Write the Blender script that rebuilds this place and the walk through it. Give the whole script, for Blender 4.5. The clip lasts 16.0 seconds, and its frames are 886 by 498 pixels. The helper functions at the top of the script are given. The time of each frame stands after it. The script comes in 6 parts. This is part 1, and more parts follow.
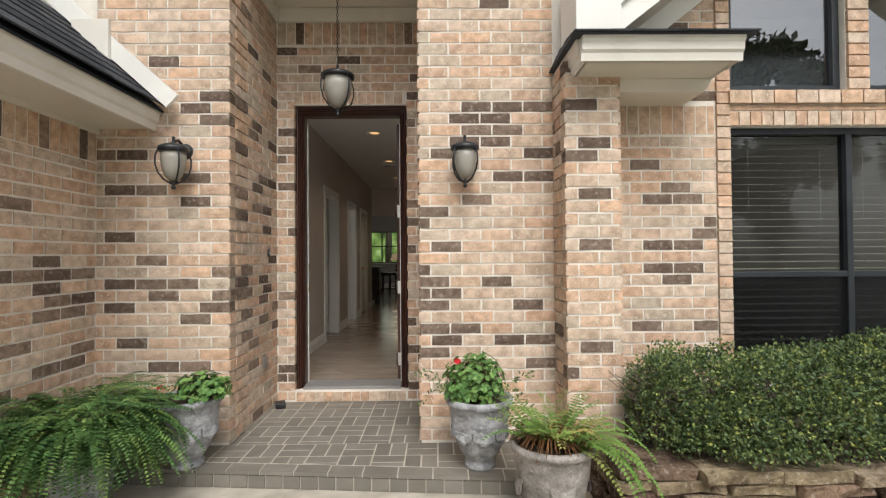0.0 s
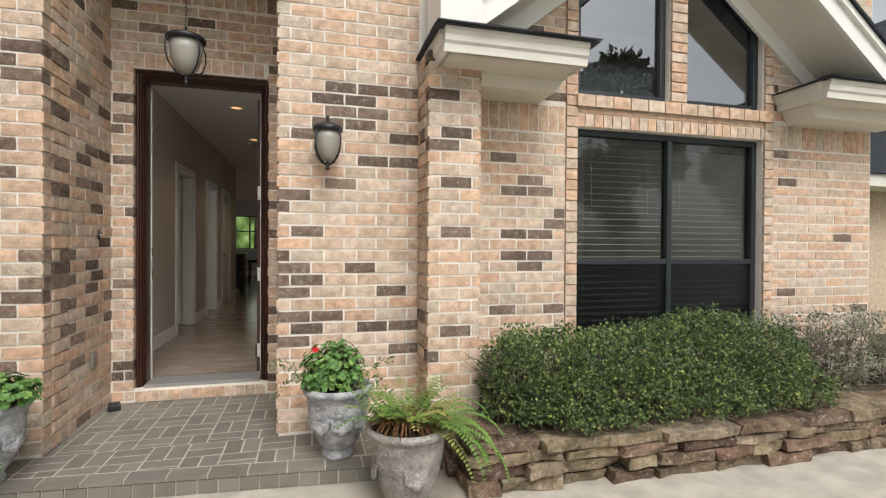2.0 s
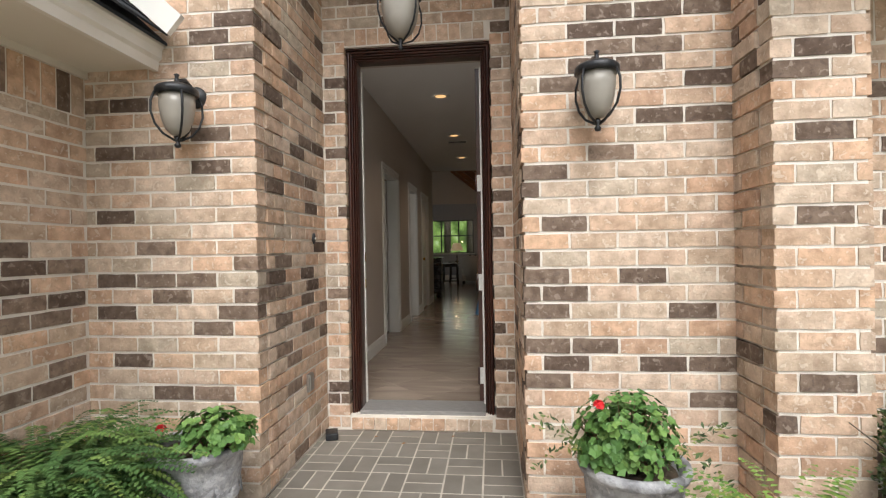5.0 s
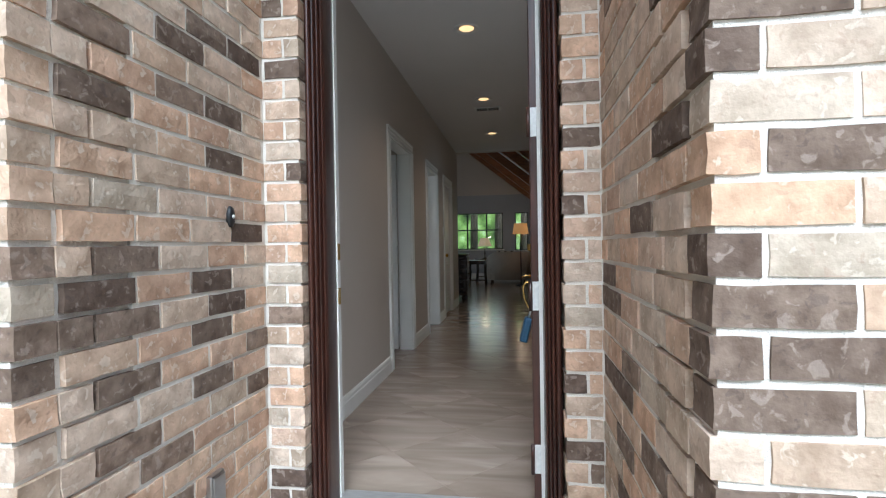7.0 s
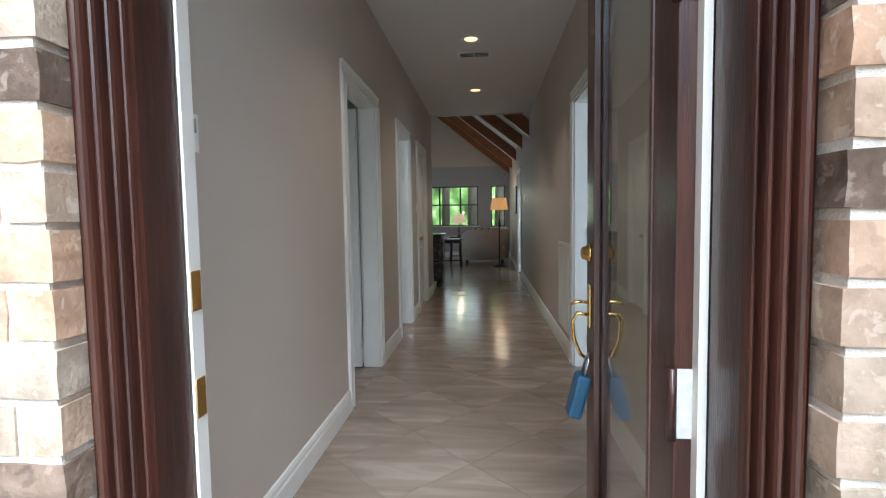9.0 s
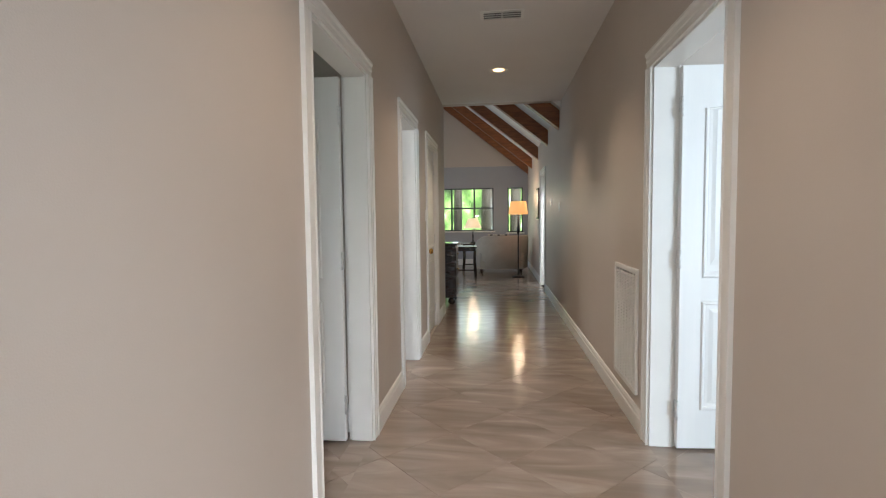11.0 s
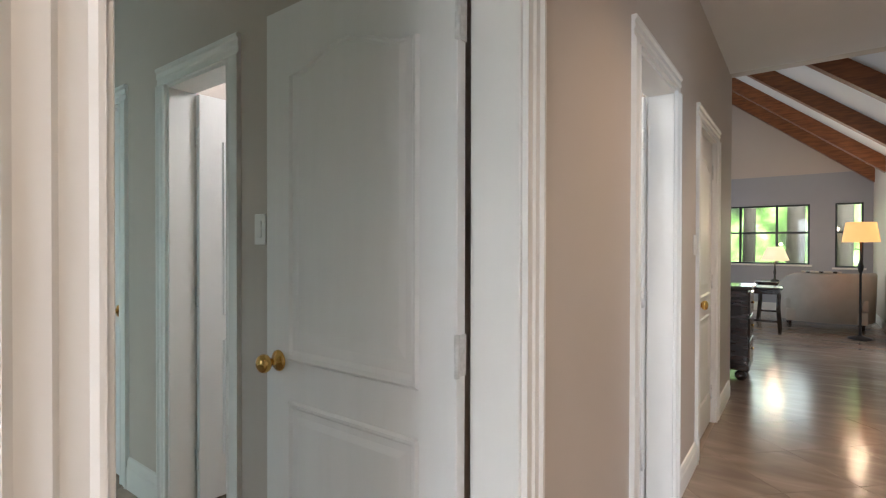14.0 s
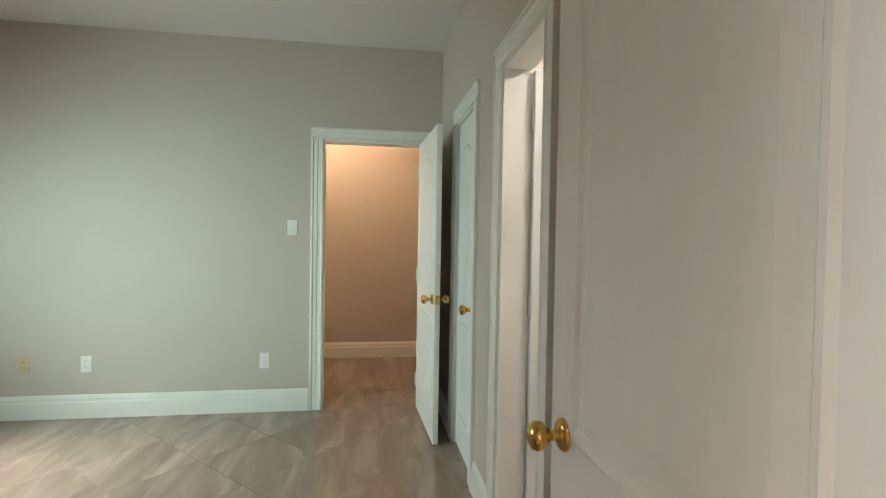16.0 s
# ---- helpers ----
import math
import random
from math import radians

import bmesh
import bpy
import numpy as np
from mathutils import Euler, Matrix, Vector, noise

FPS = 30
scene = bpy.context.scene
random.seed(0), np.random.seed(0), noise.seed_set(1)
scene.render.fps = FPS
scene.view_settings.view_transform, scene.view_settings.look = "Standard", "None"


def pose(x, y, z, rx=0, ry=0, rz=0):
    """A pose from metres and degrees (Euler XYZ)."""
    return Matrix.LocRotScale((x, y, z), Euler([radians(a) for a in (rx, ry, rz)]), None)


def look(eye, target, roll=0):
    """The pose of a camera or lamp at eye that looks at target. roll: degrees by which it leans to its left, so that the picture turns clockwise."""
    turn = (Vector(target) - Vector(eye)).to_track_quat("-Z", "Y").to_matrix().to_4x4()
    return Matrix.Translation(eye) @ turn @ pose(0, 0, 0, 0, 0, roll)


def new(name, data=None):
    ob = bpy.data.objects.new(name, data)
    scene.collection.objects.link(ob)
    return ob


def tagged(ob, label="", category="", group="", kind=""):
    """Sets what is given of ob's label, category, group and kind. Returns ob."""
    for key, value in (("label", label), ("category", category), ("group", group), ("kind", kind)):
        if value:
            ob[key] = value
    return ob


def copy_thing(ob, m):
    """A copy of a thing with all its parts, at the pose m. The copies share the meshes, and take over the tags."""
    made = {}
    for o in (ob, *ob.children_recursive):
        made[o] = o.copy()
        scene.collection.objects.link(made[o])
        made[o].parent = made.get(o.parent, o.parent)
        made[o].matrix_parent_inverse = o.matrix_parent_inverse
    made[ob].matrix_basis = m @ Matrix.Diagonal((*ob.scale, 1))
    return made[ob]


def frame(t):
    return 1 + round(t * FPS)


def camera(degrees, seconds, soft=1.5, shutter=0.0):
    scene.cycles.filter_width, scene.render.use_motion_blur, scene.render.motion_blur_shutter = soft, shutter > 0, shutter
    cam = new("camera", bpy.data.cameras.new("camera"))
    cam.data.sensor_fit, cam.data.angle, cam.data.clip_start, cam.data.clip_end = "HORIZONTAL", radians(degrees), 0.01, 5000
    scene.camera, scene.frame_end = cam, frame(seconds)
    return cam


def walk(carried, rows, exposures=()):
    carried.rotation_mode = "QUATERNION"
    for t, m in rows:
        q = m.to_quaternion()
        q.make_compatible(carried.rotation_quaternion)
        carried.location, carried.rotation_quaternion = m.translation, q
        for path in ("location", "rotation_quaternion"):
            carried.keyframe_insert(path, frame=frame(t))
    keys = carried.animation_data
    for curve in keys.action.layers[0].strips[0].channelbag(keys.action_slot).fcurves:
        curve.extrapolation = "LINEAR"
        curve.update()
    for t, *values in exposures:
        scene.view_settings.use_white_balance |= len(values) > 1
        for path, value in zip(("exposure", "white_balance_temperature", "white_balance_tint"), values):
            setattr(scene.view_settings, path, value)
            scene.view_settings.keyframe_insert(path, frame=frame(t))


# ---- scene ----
cam = camera(84.4, 16.0, soft=1.2)
METRES, EYE, TILT, LEAN, TURN = 7.44, 1.36, 0.0, 0.0, -0.7
ROWS = [
    (0.0, 0.0, 0.0, 0.0, 0.01, 0.87, 0.45),
    (0.5, 0.0027, 0.0011, -0.0002, -4.7, 0.67, 0.27),
    (1.0, 0.0064, 0.0022, -0.0007, -9.24, 0.33, 0.03),
    (1.5, 0.0106, 0.0023, -0.0011, -12.75, -0.04, -0.21),
    (2.0, 0.0139, 0.0022, -0.0018, -14.13, -0.54, -0.35),
    (2.5, 0.0121, 0.0032, -0.0024, -12.64, -1.02, -0.32),
    (3.0, 0.0025, 0.008, -0.0035, -8.58, -1.31, -0.08),
    (3.5, -0.0079, 0.0257, -0.0037, -3.44, -1.24, 0.3),
    (4.0, -0.0176, 0.0595, -0.0025, 1.18, -0.8, 0.67),
    (4.5, -0.0296, 0.0981, -0.004, 4.49, -0.36, 0.92),
    (5.0, -0.0375, 0.1411, -0.0047, 6.46, -0.1, 0.97),
    (7.5, -0.0696, 0.3783, -0.0098, 9.61, -0.78, 0.94),
    (8.0, -0.0806, 0.4152, -0.0088, 8.13, -1.69, 1.04),
    (8.5, -0.0882, 0.4586, -0.0031, 6.51, -2.55, 1.01),
    (9.0, -0.0964, 0.4964, 0.0041, 5.75, -3.69, 0.94),
    (11.5, -0.1186, 0.6859, 0.0145, 8.19, -3.24, 0.36),
    (12.0, -0.117, 0.7243, 0.0159, 11.03, -2.51, 0.24),
    (12.5, -0.1187, 0.7574, 0.0156, 14.54, -2.25, 0.16),
    (13.0, -0.128, 0.7971, 0.0169, 20.05, -1.08, 0.14),
    (13.5, -0.1367, 0.8335, 0.0172, 27.7, -0.76, -0.07),
    (14.0, -0.1468, 0.8675, 0.0184, 37.05, -0.46, -0.12),
    (14.5, -0.1635, 0.8935, 0.0179, 47.3, -0.33, -0.48),
    (15.0, -0.1772, 0.9124, 0.0192, 58.57, -0.66, -0.54),
    (15.5, -0.1863, 0.9304, 0.0222, 70.4, -1.04, -0.7),
    (16.0, -0.2019, 0.9395, 0.0215, 82.19, -1.23, -0.91),
]
EXPOSURES = [(0.0, 0.25, 6500, 9), (4.0, 0.3, 6450, 9), (5.0, 0.42, 6450, 10), (7.5, 1.05, 5200, 4), (8.5, 1.38, 5250, 4), (9.0, 1.72, 5300, 4), (11.5, 2.6, 5700, 8), (12.5, 2.65, 5700, 9), (14.0, 2.9, 5700, 10), (15.0, 3.2, 6000, 9), (16.0, 3.25, 6450, 9)]
walk(cam, [(t, pose(0, 0, EYE, TILT, LEAN, TURN) @ pose(METRES * x, METRES * y, METRES * z, 90 + pitch, roll, yaw)) for t, x, y, z, yaw, pitch, roll in ROWS], EXPOSURES)


# ---- world, sun and large lights ----
world = bpy.data.worlds.new("world")
scene.world = world
world.use_nodes = True
wn = world.node_tree.nodes
sky = wn.new("ShaderNodeTexSky")
sky.sky_type = "NISHITA"
sky.sun_disc = False
sky.sun_elevation = radians(51)
sky.sun_rotation = radians(170.5)
sky.dust_density = 4.0
grey_sky = wn.new("ShaderNodeHueSaturation")
grey_sky.inputs["Saturation"].default_value = 0.22
world.node_tree.links.new(sky.outputs[0], grey_sky.inputs["Color"])
world.node_tree.links.new(grey_sky.outputs[0], wn["Background"].inputs["Color"])
wn["Background"].inputs["Strength"].default_value = 0.15

sun = new("sun", bpy.data.lights.new("sun", "SUN"))
sun.data.energy, sun.data.angle, sun.data.color = 1.4, radians(30), (1.0, 0.96, 0.91)
sun.matrix_world = look((1.7, -10, 12.5), (0, 0, 0))


def area_lamp(name, eye, target, w, h, watts, colour):
    ob = new(name, bpy.data.lights.new(name, "AREA"))
    ob.data.shape, ob.data.size, ob.data.size_y, ob.data.energy, ob.data.color = "RECTANGLE", w, h, watts, colour
    ob.matrix_world = look(eye, target)
    return ob


def spot_lamp(name, eye, watts, colour, angle=120, radius=0.05):
    ob = new(name, bpy.data.lights.new(name, "SPOT"))
    ob.data.energy, ob.data.color, ob.data.spot_size, ob.data.spot_blend, ob.data.shadow_soft_size = watts, colour, radians(angle), 1.0, radius
    ob.matrix_world = look(eye, (eye[0], eye[1] + 0.001, 0))
    return ob


def point_lamp(name, eye, watts, colour, radius=0.05):
    ob = new(name, bpy.data.lights.new(name, "POINT"))
    ob.data.energy, ob.data.color, ob.data.shadow_soft_size = watts, colour, radius
    ob.location = eye
    return ob


WARM = (1.0, 0.66, 0.40)
DAY = (0.86, 0.95, 1.0)
FL = 0.22          # indoor floor
CEIL = 2.95
HL, HR = -1.515, -0.002   # hall walls
LAMP_Y = (6.26, 8.11, 9.85)
for ly in LAMP_Y:
    spot_lamp("can_light", (-0.79, ly, CEIL - 0.03), 11, (1.0, 0.70, 0.46), 104)
area_lamp("bedroom_daylight", (-3.2, 3.95, 1.5), (-5.16, 6.3, 1.0), 1.5, 1.2, 2.5, (0.74, 1.0, 0.95)).data.spread = radians(95)
area_lamp("study_daylight", (2.9, 3.75, 1.6), (2.9, 8.0, 1.5), 1.6, 1.6, 30, DAY)
area_lamp("living_daylight", (-1.45, 17.85, 1.72), (-1.2, 10.0, 0.4), 1.1, 1.1, 1.6, (0.95, 1.0, 0.92))
# Added fill lamp before the solid left wall; no window stands there.
area_lamp("living_side_daylight", (-5.7, 14.6, 1.9), (0.0, 14.6, 1.2), 3.0, 1.6, 8, DAY)
area_lamp("doorway_daylight", (-0.75, 4.60, 1.5), (-0.75, 9.0, 1.2), 0.75, 2.1, 1.6, (0.95, 0.98, 1.0))
point_lamp("bath_light", (-2.6, 8.5, 2.6), 5.5, (1.0, 0.93, 0.85), 0.12)
point_lamp("passage_light", (-6.0, 6.6, 2.75), 3.9, WARM, 0.1)

# ---- materials ----
MATS = {}


def mat(name, col, rough=0.6, metal=0.0, col2=None, scale=6.0, bump=0.0, bscale=60.0, stretch=(1, 1, 1), spec=0.5, detail=6.0, island=None, obrand=None, coat=0.0, emit=None, fleck=None, deep=0.006):
    """A surface with colour that varies at two scales, grain and relief."""
    m = bpy.data.materials.new(name)
    m.use_nodes = True
    n, l = m.node_tree.nodes, m.node_tree.links
    b = n["Principled BSDF"]
    b.inputs["Roughness"].default_value, b.inputs["Metallic"].default_value = rough, metal
    b.inputs["Specular IOR Level"].default_value = spec
    b.inputs["Coat Weight"].default_value = coat
    tc = n.new("ShaderNodeTexCoord")
    mp = n.new("ShaderNodeMapping")
    mp.inputs["Scale"].default_value = stretch
    coord = tc.outputs["Object"]
    if obrand:
        oi = n.new("ShaderNodeObjectInfo")
        sh = n.new("ShaderNodeVectorMath")
        sh.operation = "MULTIPLY_ADD"
        sh.inputs[1].default_value = (61.0, 37.0, 83.0)
        l.new(oi.outputs["Random"], sh.inputs[0])
        l.new(coord, sh.inputs[2])
        coord = sh.outputs[0]
    l.new(coord, mp.inputs["Vector"])
    big = n.new("ShaderNodeTexNoise")
    big.inputs["Scale"].default_value, big.inputs["Detail"].default_value = scale, detail
    l.new(mp.outputs[0], big.inputs["Vector"])
    mix = n.new("ShaderNodeMix")
    mix.data_type = "RGBA"
    c2 = col2 or tuple(c * 0.82 for c in col)
    mix.inputs["A"].default_value, mix.inputs["B"].default_value = (*col, 1), (*c2, 1)
    ramp = n.new("ShaderNodeMapRange")
    ramp.inputs["From Min"].default_value, ramp.inputs["From Max"].default_value = 0.35, 0.65
    l.new(big.outputs["Fac"], ramp.inputs["Value"])
    l.new(ramp.outputs[0], mix.inputs["Factor"])
    out = mix.outputs["Result"]
    if island or obrand:
        if island:
            src = n.new("ShaderNodeNewGeometry").outputs["Random Per Island"]
        else:
            src = n.new("ShaderNodeObjectInfo").outputs["Random"]
        cr = n.new("ShaderNodeValToRGB")
        stops = island or obrand
        cr.color_ramp.interpolation = "LINEAR"
        for i, (p, c) in enumerate(stops):
            e = cr.color_ramp.elements[i] if i < 2 else cr.color_ramp.elements.new(p)
            e.position, e.color = p, (*c, 1)
        l.new(src, cr.inputs[0])
        mu = n.new("ShaderNodeMix")
        mu.data_type, mu.blend_type = "RGBA", "MULTIPLY"
        mu.inputs["Factor"].default_value = 1.0
        l.new(cr.outputs[0], mu.inputs["A"])
        l.new(out, mu.inputs["B"])
        out = mu.outputs["Result"]
    if fleck:
        fn = n.new("ShaderNodeTexNoise")
        fn.inputs["Scale"].default_value, fn.inputs["Detail"].default_value, fn.inputs["Distortion"].default_value = 38.0, 8, 0.5
        l.new(coord, fn.inputs["Vector"])
        for lo, hi, colour in ((0.58, 0.64, fleck[0]), (0.41, 0.35, fleck[1])):
            fr = n.new("ShaderNodeMapRange")
            fr.inputs["From Min"].default_value, fr.inputs["From Max"].default_value = lo, hi
            fr.inputs["To Max"].default_value = 0.36
            l.new(fn.outputs["Fac"], fr.inputs["Value"])
            fm = n.new("ShaderNodeMix")
            fm.data_type = "RGBA"
            fm.inputs["B"].default_value = (*colour, 1)
            l.new(fr.outputs[0], fm.inputs["Factor"])
            l.new(out, fm.inputs["A"])
            out = fm.outputs["Result"]
    l.new(out, b.inputs["Base Color"])
    if bump:
        fine = n.new("ShaderNodeTexNoise")
        fine.inputs["Scale"].default_value, fine.inputs["Detail"].default_value = bscale, 4
        l.new(mp.outputs[0], fine.inputs["Vector"])
        bp = n.new("ShaderNodeBump")
        bp.inputs["Strength"].default_value, bp.inputs["Distance"].default_value = bump, deep
        l.new(fine.outputs["Fac"], bp.inputs["Height"])
        l.new(bp.outputs[0], b.inputs["Normal"])
    if emit:
        b.inputs["Emission Color"].default_value, b.inputs["Emission Strength"].default_value = (*emit[0], 1), emit[1]
    MATS[name] = m
    return m


LIGHT_STOPS = [(0.0, (0.576, 0.395, 0.285)), (1.0, (0.70, 0.565, 0.45)), (0.13, (0.73, 0.50, 0.345)), (0.27, (0.585, 0.455, 0.345)), (0.42, (0.75, 0.60, 0.475)), (0.55, (0.54, 0.465, 0.37)), (0.66, (0.70, 0.475, 0.33)), (0.8, (0.665, 0.555, 0.445)), (0.91, (0.61, 0.43, 0.315))]
DARK_STOPS = [(0.0, (0.155, 0.112, 0.088)), (1.0, (0.34, 0.25, 0.19)), (0.4, (0.20, 0.148, 0.115)), (0.75, (0.265, 0.20, 0.155))]
M_BRICK = mat("brick_tan", (1.05, 1.05, 1.05), 0.88, col2=(0.66, 0.63, 0.60), scale=19, bump=0.5, bscale=70, detail=12, fleck=((0.90, 0.82, 0.70), (0.36, 0.24, 0.175)), obrand=LIGHT_STOPS, spec=0.2)
M_BRICKD = mat("brick_dark", (1.0, 1.0, 1.0), 0.85, col2=(0.60, 0.57, 0.55), scale=22, bump=0.5, bscale=70, detail=12, fleck=((0.50, 0.42, 0.36), (0.07, 0.055, 0.05)), obrand=DARK_STOPS, spec=0.2)
M_BRICKS = mat("brick_joined", (1.0, 1.0, 1.0), 0.85, col2=(0.78, 0.76, 0.72), scale=22, bump=0.7, bscale=75, island=LIGHT_STOPS, spec=0.2)
M_MORTAR = mat("mortar", (0.82, 0.78, 0.71), 0.95, col2=(0.72, 0.68, 0.62), scale=9, bump=0.6, bscale=220, spec=0.1)
M_TRIM = mat("white_trim_paint", (0.80, 0.79, 0.75), 0.38, col2=(0.76, 0.75, 0.71), scale=3, bump=0.04, bscale=40)
M_DOORW = mat("white_door_paint", (0.80, 0.80, 0.78), 0.42, col2=(0.77, 0.77, 0.75), scale=2.5, bump=0.08, bscale=90, stretch=(6, 6, 0.5))
M_FASCIA = mat("cream_fascia_paint", (0.78, 0.75, 0.69), 0.5, col2=(0.70, 0.67, 0.60), scale=4, bump=0.06, bscale=50)
M_SOFFIT = mat("cream_soffit_paint", (0.74, 0.70, 0.62), 0.6, col2=(0.69, 0.65, 0.57), scale=2, bump=0.05)
M_WALL = mat("beige_wall_paint", (0.55, 0.49, 0.43), 0.55, col2=(0.53, 0.472, 0.412), scale=1.5, bump=0.10, bscale=260, spec=0.35)
M_GREY = mat("blue_grey_wall_paint", (0.36, 0.37, 0.40), 0.6, col2=(0.34, 0.35, 0.38), scale=1.5, bump=0.1, bscale=260)
M_CEIL = mat("ceiling_paint", (0.74, 0.72, 0.69), 0.7, col2=(0.72, 0.70, 0.67), scale=2, bump=0.2, bscale=180)
M_WOOD = mat("dark_stained_wood", (0.070, 0.024, 0.015), 0.32, col2=(0.030, 0.011, 0.008), scale=5, bump=0.15, bscale=40, stretch=(9, 9, 0.7), coat=0.25)
M_BEAM = mat("stained_beam_wood", (0.27, 0.10, 0.03), 0.45, col2=(0.16, 0.055, 0.018), scale=5, bump=0.2, bscale=30, stretch=(1, 8, 8))
M_FURN = mat("espresso_furniture_wood", (0.035, 0.018, 0.012), 0.25, col2=(0.02, 0.011, 0.008), scale=6, bump=0.05, stretch=(1, 6, 6), coat=0.3)
M_BLACK = mat("black_lantern_metal", (0.028, 0.030, 0.034), 0.42, 0.6, col2=(0.05, 0.052, 0.055), scale=20, bump=0.3, bscale=150)
M_WINF = mat("bronze_window_frame", (0.030, 0.035, 0.042), 0.4, 0.3, col2=(0.042, 0.048, 0.055), scale=6)
M_BRASS = mat("polished_brass", (0.80, 0.52, 0.16), 0.16, 1.0, col2=(0.70, 0.44, 0.13), scale=14)
M_STEEL = mat("steel", (0.62, 0.62, 0.62), 0.3, 1.0, col2=(0.5, 0.5, 0.5), scale=12)
M_ALU = mat("dull_aluminium", (0.33, 0.32, 0.31), 0.5, 0.25, col2=(0.26, 0.255, 0.245), scale=20, stretch=(1, 6, 6))
M_TWIG = mat("pale_dry_twigs", (0.40, 0.37, 0.33), 0.9, col2=(0.28, 0.25, 0.22), scale=12)
M_HINGEW = mat("painted_hinge", (0.72, 0.72, 0.70), 0.35, 0.2, col2=(0.6, 0.6, 0.58), scale=60, bump=0.2)
M_BLUE = mat("blue_tag_plastic", (0.022, 0.085, 0.16), 0.45, col2=(0.018, 0.07, 0.13), scale=10)
M_PLAST = mat("white_plastic", (0.80, 0.79, 0.75), 0.35, col2=(0.77, 0.76, 0.72), scale=10)
M_ALMOND = mat("almond_plastic", (0.60, 0.47, 0.30), 0.4, col2=(0.55, 0.43, 0.27), scale=10)
M_SHINGLE = mat("charcoal_shingles", (1, 1, 1), 0.9, col2=(0.6, 0.62, 0.66), scale=50, bump=0.8, bscale=300, obrand=[(0.0, (0.035, 0.04, 0.048)), (1.0, (0.085, 0.09, 0.10))], spec=0.2)
M_TILE = mat("grey_porch_tile", (1, 1, 1), 0.55, col2=(0.84, 0.83, 0.80), scale=7, bump=0.15, bscale=90, obrand=[(0.0, (0.185, 0.172, 0.15)), (1.0, (0.245, 0.228, 0.20))], spec=0.35)
M_GROUT = mat("tile_grout", (0.56, 0.52, 0.45), 0.95, col2=(0.42, 0.385, 0.33), scale=8, bump=0.4, bscale=200)
M_CONC = mat("pale_concrete", (0.53, 0.49, 0.42), 0.9, col2=(0.39, 0.355, 0.30), scale=5.5, bump=0.5, bscale=140, detail=10, spec=0.2)
M_POT = mat("weathered_grey_stoneware", (0.44, 0.45, 0.47), 0.85, col2=(0.21, 0.215, 0.225), scale=16, bump=0.9, bscale=34, detail=12, deep=0.012, fleck=((0.62, 0.62, 0.62), (0.15, 0.15, 0.155)))
M_POT2 = mat("weathered_taupe_stoneware", (0.36, 0.335, 0.31), 0.88, col2=(0.19, 0.178, 0.165), scale=12, bump=0.9, bscale=34, detail=12, deep=0.012, fleck=((0.50, 0.47, 0.43), (0.12, 0.11, 0.10)))
M_ROCK = mat("brown_ledge_stone", (1.1, 1.1, 1.1), 0.92, col2=(0.45, 0.43, 0.42), scale=9, bump=1.0, bscale=24, detail=12, deep=0.03, fleck=((0.46, 0.43, 0.36), (0.06, 0.045, 0.038)), obrand=[(0.0, (0.21, 0.13, 0.095)), (1.0, (0.44, 0.37, 0.27)), (0.25, (0.25, 0.185, 0.125)), (0.45, (0.12, 0.075, 0.06)), (0.65, (0.30, 0.245, 0.155)), (0.85, (0.21, 0.155, 0.105))], spec=0.2)
M_SOIL = mat("dark_soil", (0.06, 0.045, 0.032), 0.95, col2=(0.10, 0.075, 0.05), scale=20, bump=1.0, bscale=60)
M_LAWN = mat("lawn", (0.07, 0.11, 0.035), 0.95, col2=(0.10, 0.12, 0.05), scale=1.5, bump=1.0, bscale=60)
M_BARK = mat("grey_bark", (0.16, 0.13, 0.10), 0.95, col2=(0.09, 0.07, 0.055), scale=10, bump=1.0, bscale=20, stretch=(3, 3, 0.5))
M_HEDGE = mat("hedge_leaves", (1, 1, 1), 0.5, col2=(0.75, 0.8, 0.8), scale=5, island=[(0.0, (0.062, 0.10, 0.046)), (1.0, (0.34, 0.35, 0.09)), (0.45, (0.105, 0.155, 0.062)), (0.75, (0.155, 0.215, 0.07)), (0.9, (0.23, 0.28, 0.08))], spec=0.3)
M_HEDGE2 = mat("grey_green_leaves", (1, 1, 1), 0.7, col2=(0.8, 0.85, 0.8), scale=3, island=[(0.0, (0.13, 0.17, 0.085)), (1.0, (0.33, 0.32, 0.25)), (0.5, (0.20, 0.215, 0.14))], spec=0.3)
M_FERN = mat("fern_fronds", (1, 1, 1), 0.55, col2=(0.7, 0.78, 0.7), scale=14, obrand=[(0.0, (0.05, 0.115, 0.036)), (1.0, (0.27, 0.36, 0.10)), (0.55, (0.10, 0.19, 0.055)), (0.85, (0.17, 0.27, 0.075))], spec=0.3)
M_FERN2 = mat("yellowing_fronds", (1, 1, 1), 0.65, col2=(0.8, 0.85, 0.75), scale=4, obrand=[(0.0, (0.12, 0.23, 0.05)), (1.0, (0.38, 0.30, 0.11)), (0.7, (0.20, 0.31, 0.07))], spec=0.3)
M_DRY = mat("dry_brown_fronds", (1, 1, 1), 0.8, island=[(0.0, (0.20, 0.09, 0.04)), (1.0, (0.33, 0.18, 0.09))], spec=0.2)
M_GERAN = mat("geranium_leaves", (1, 1, 1), 0.55, col2=(0.82, 0.88, 0.8), scale=8, island=[(0.0, (0.065, 0.15, 0.04)), (1.0, (0.19, 0.32, 0.085)), (0.5, (0.105, 0.215, 0.055))], spec=0.35)
M_STEM = mat("plant_stems", (0.13, 0.13, 0.05), 0.7, col2=(0.16, 0.09, 0.05), scale=10)
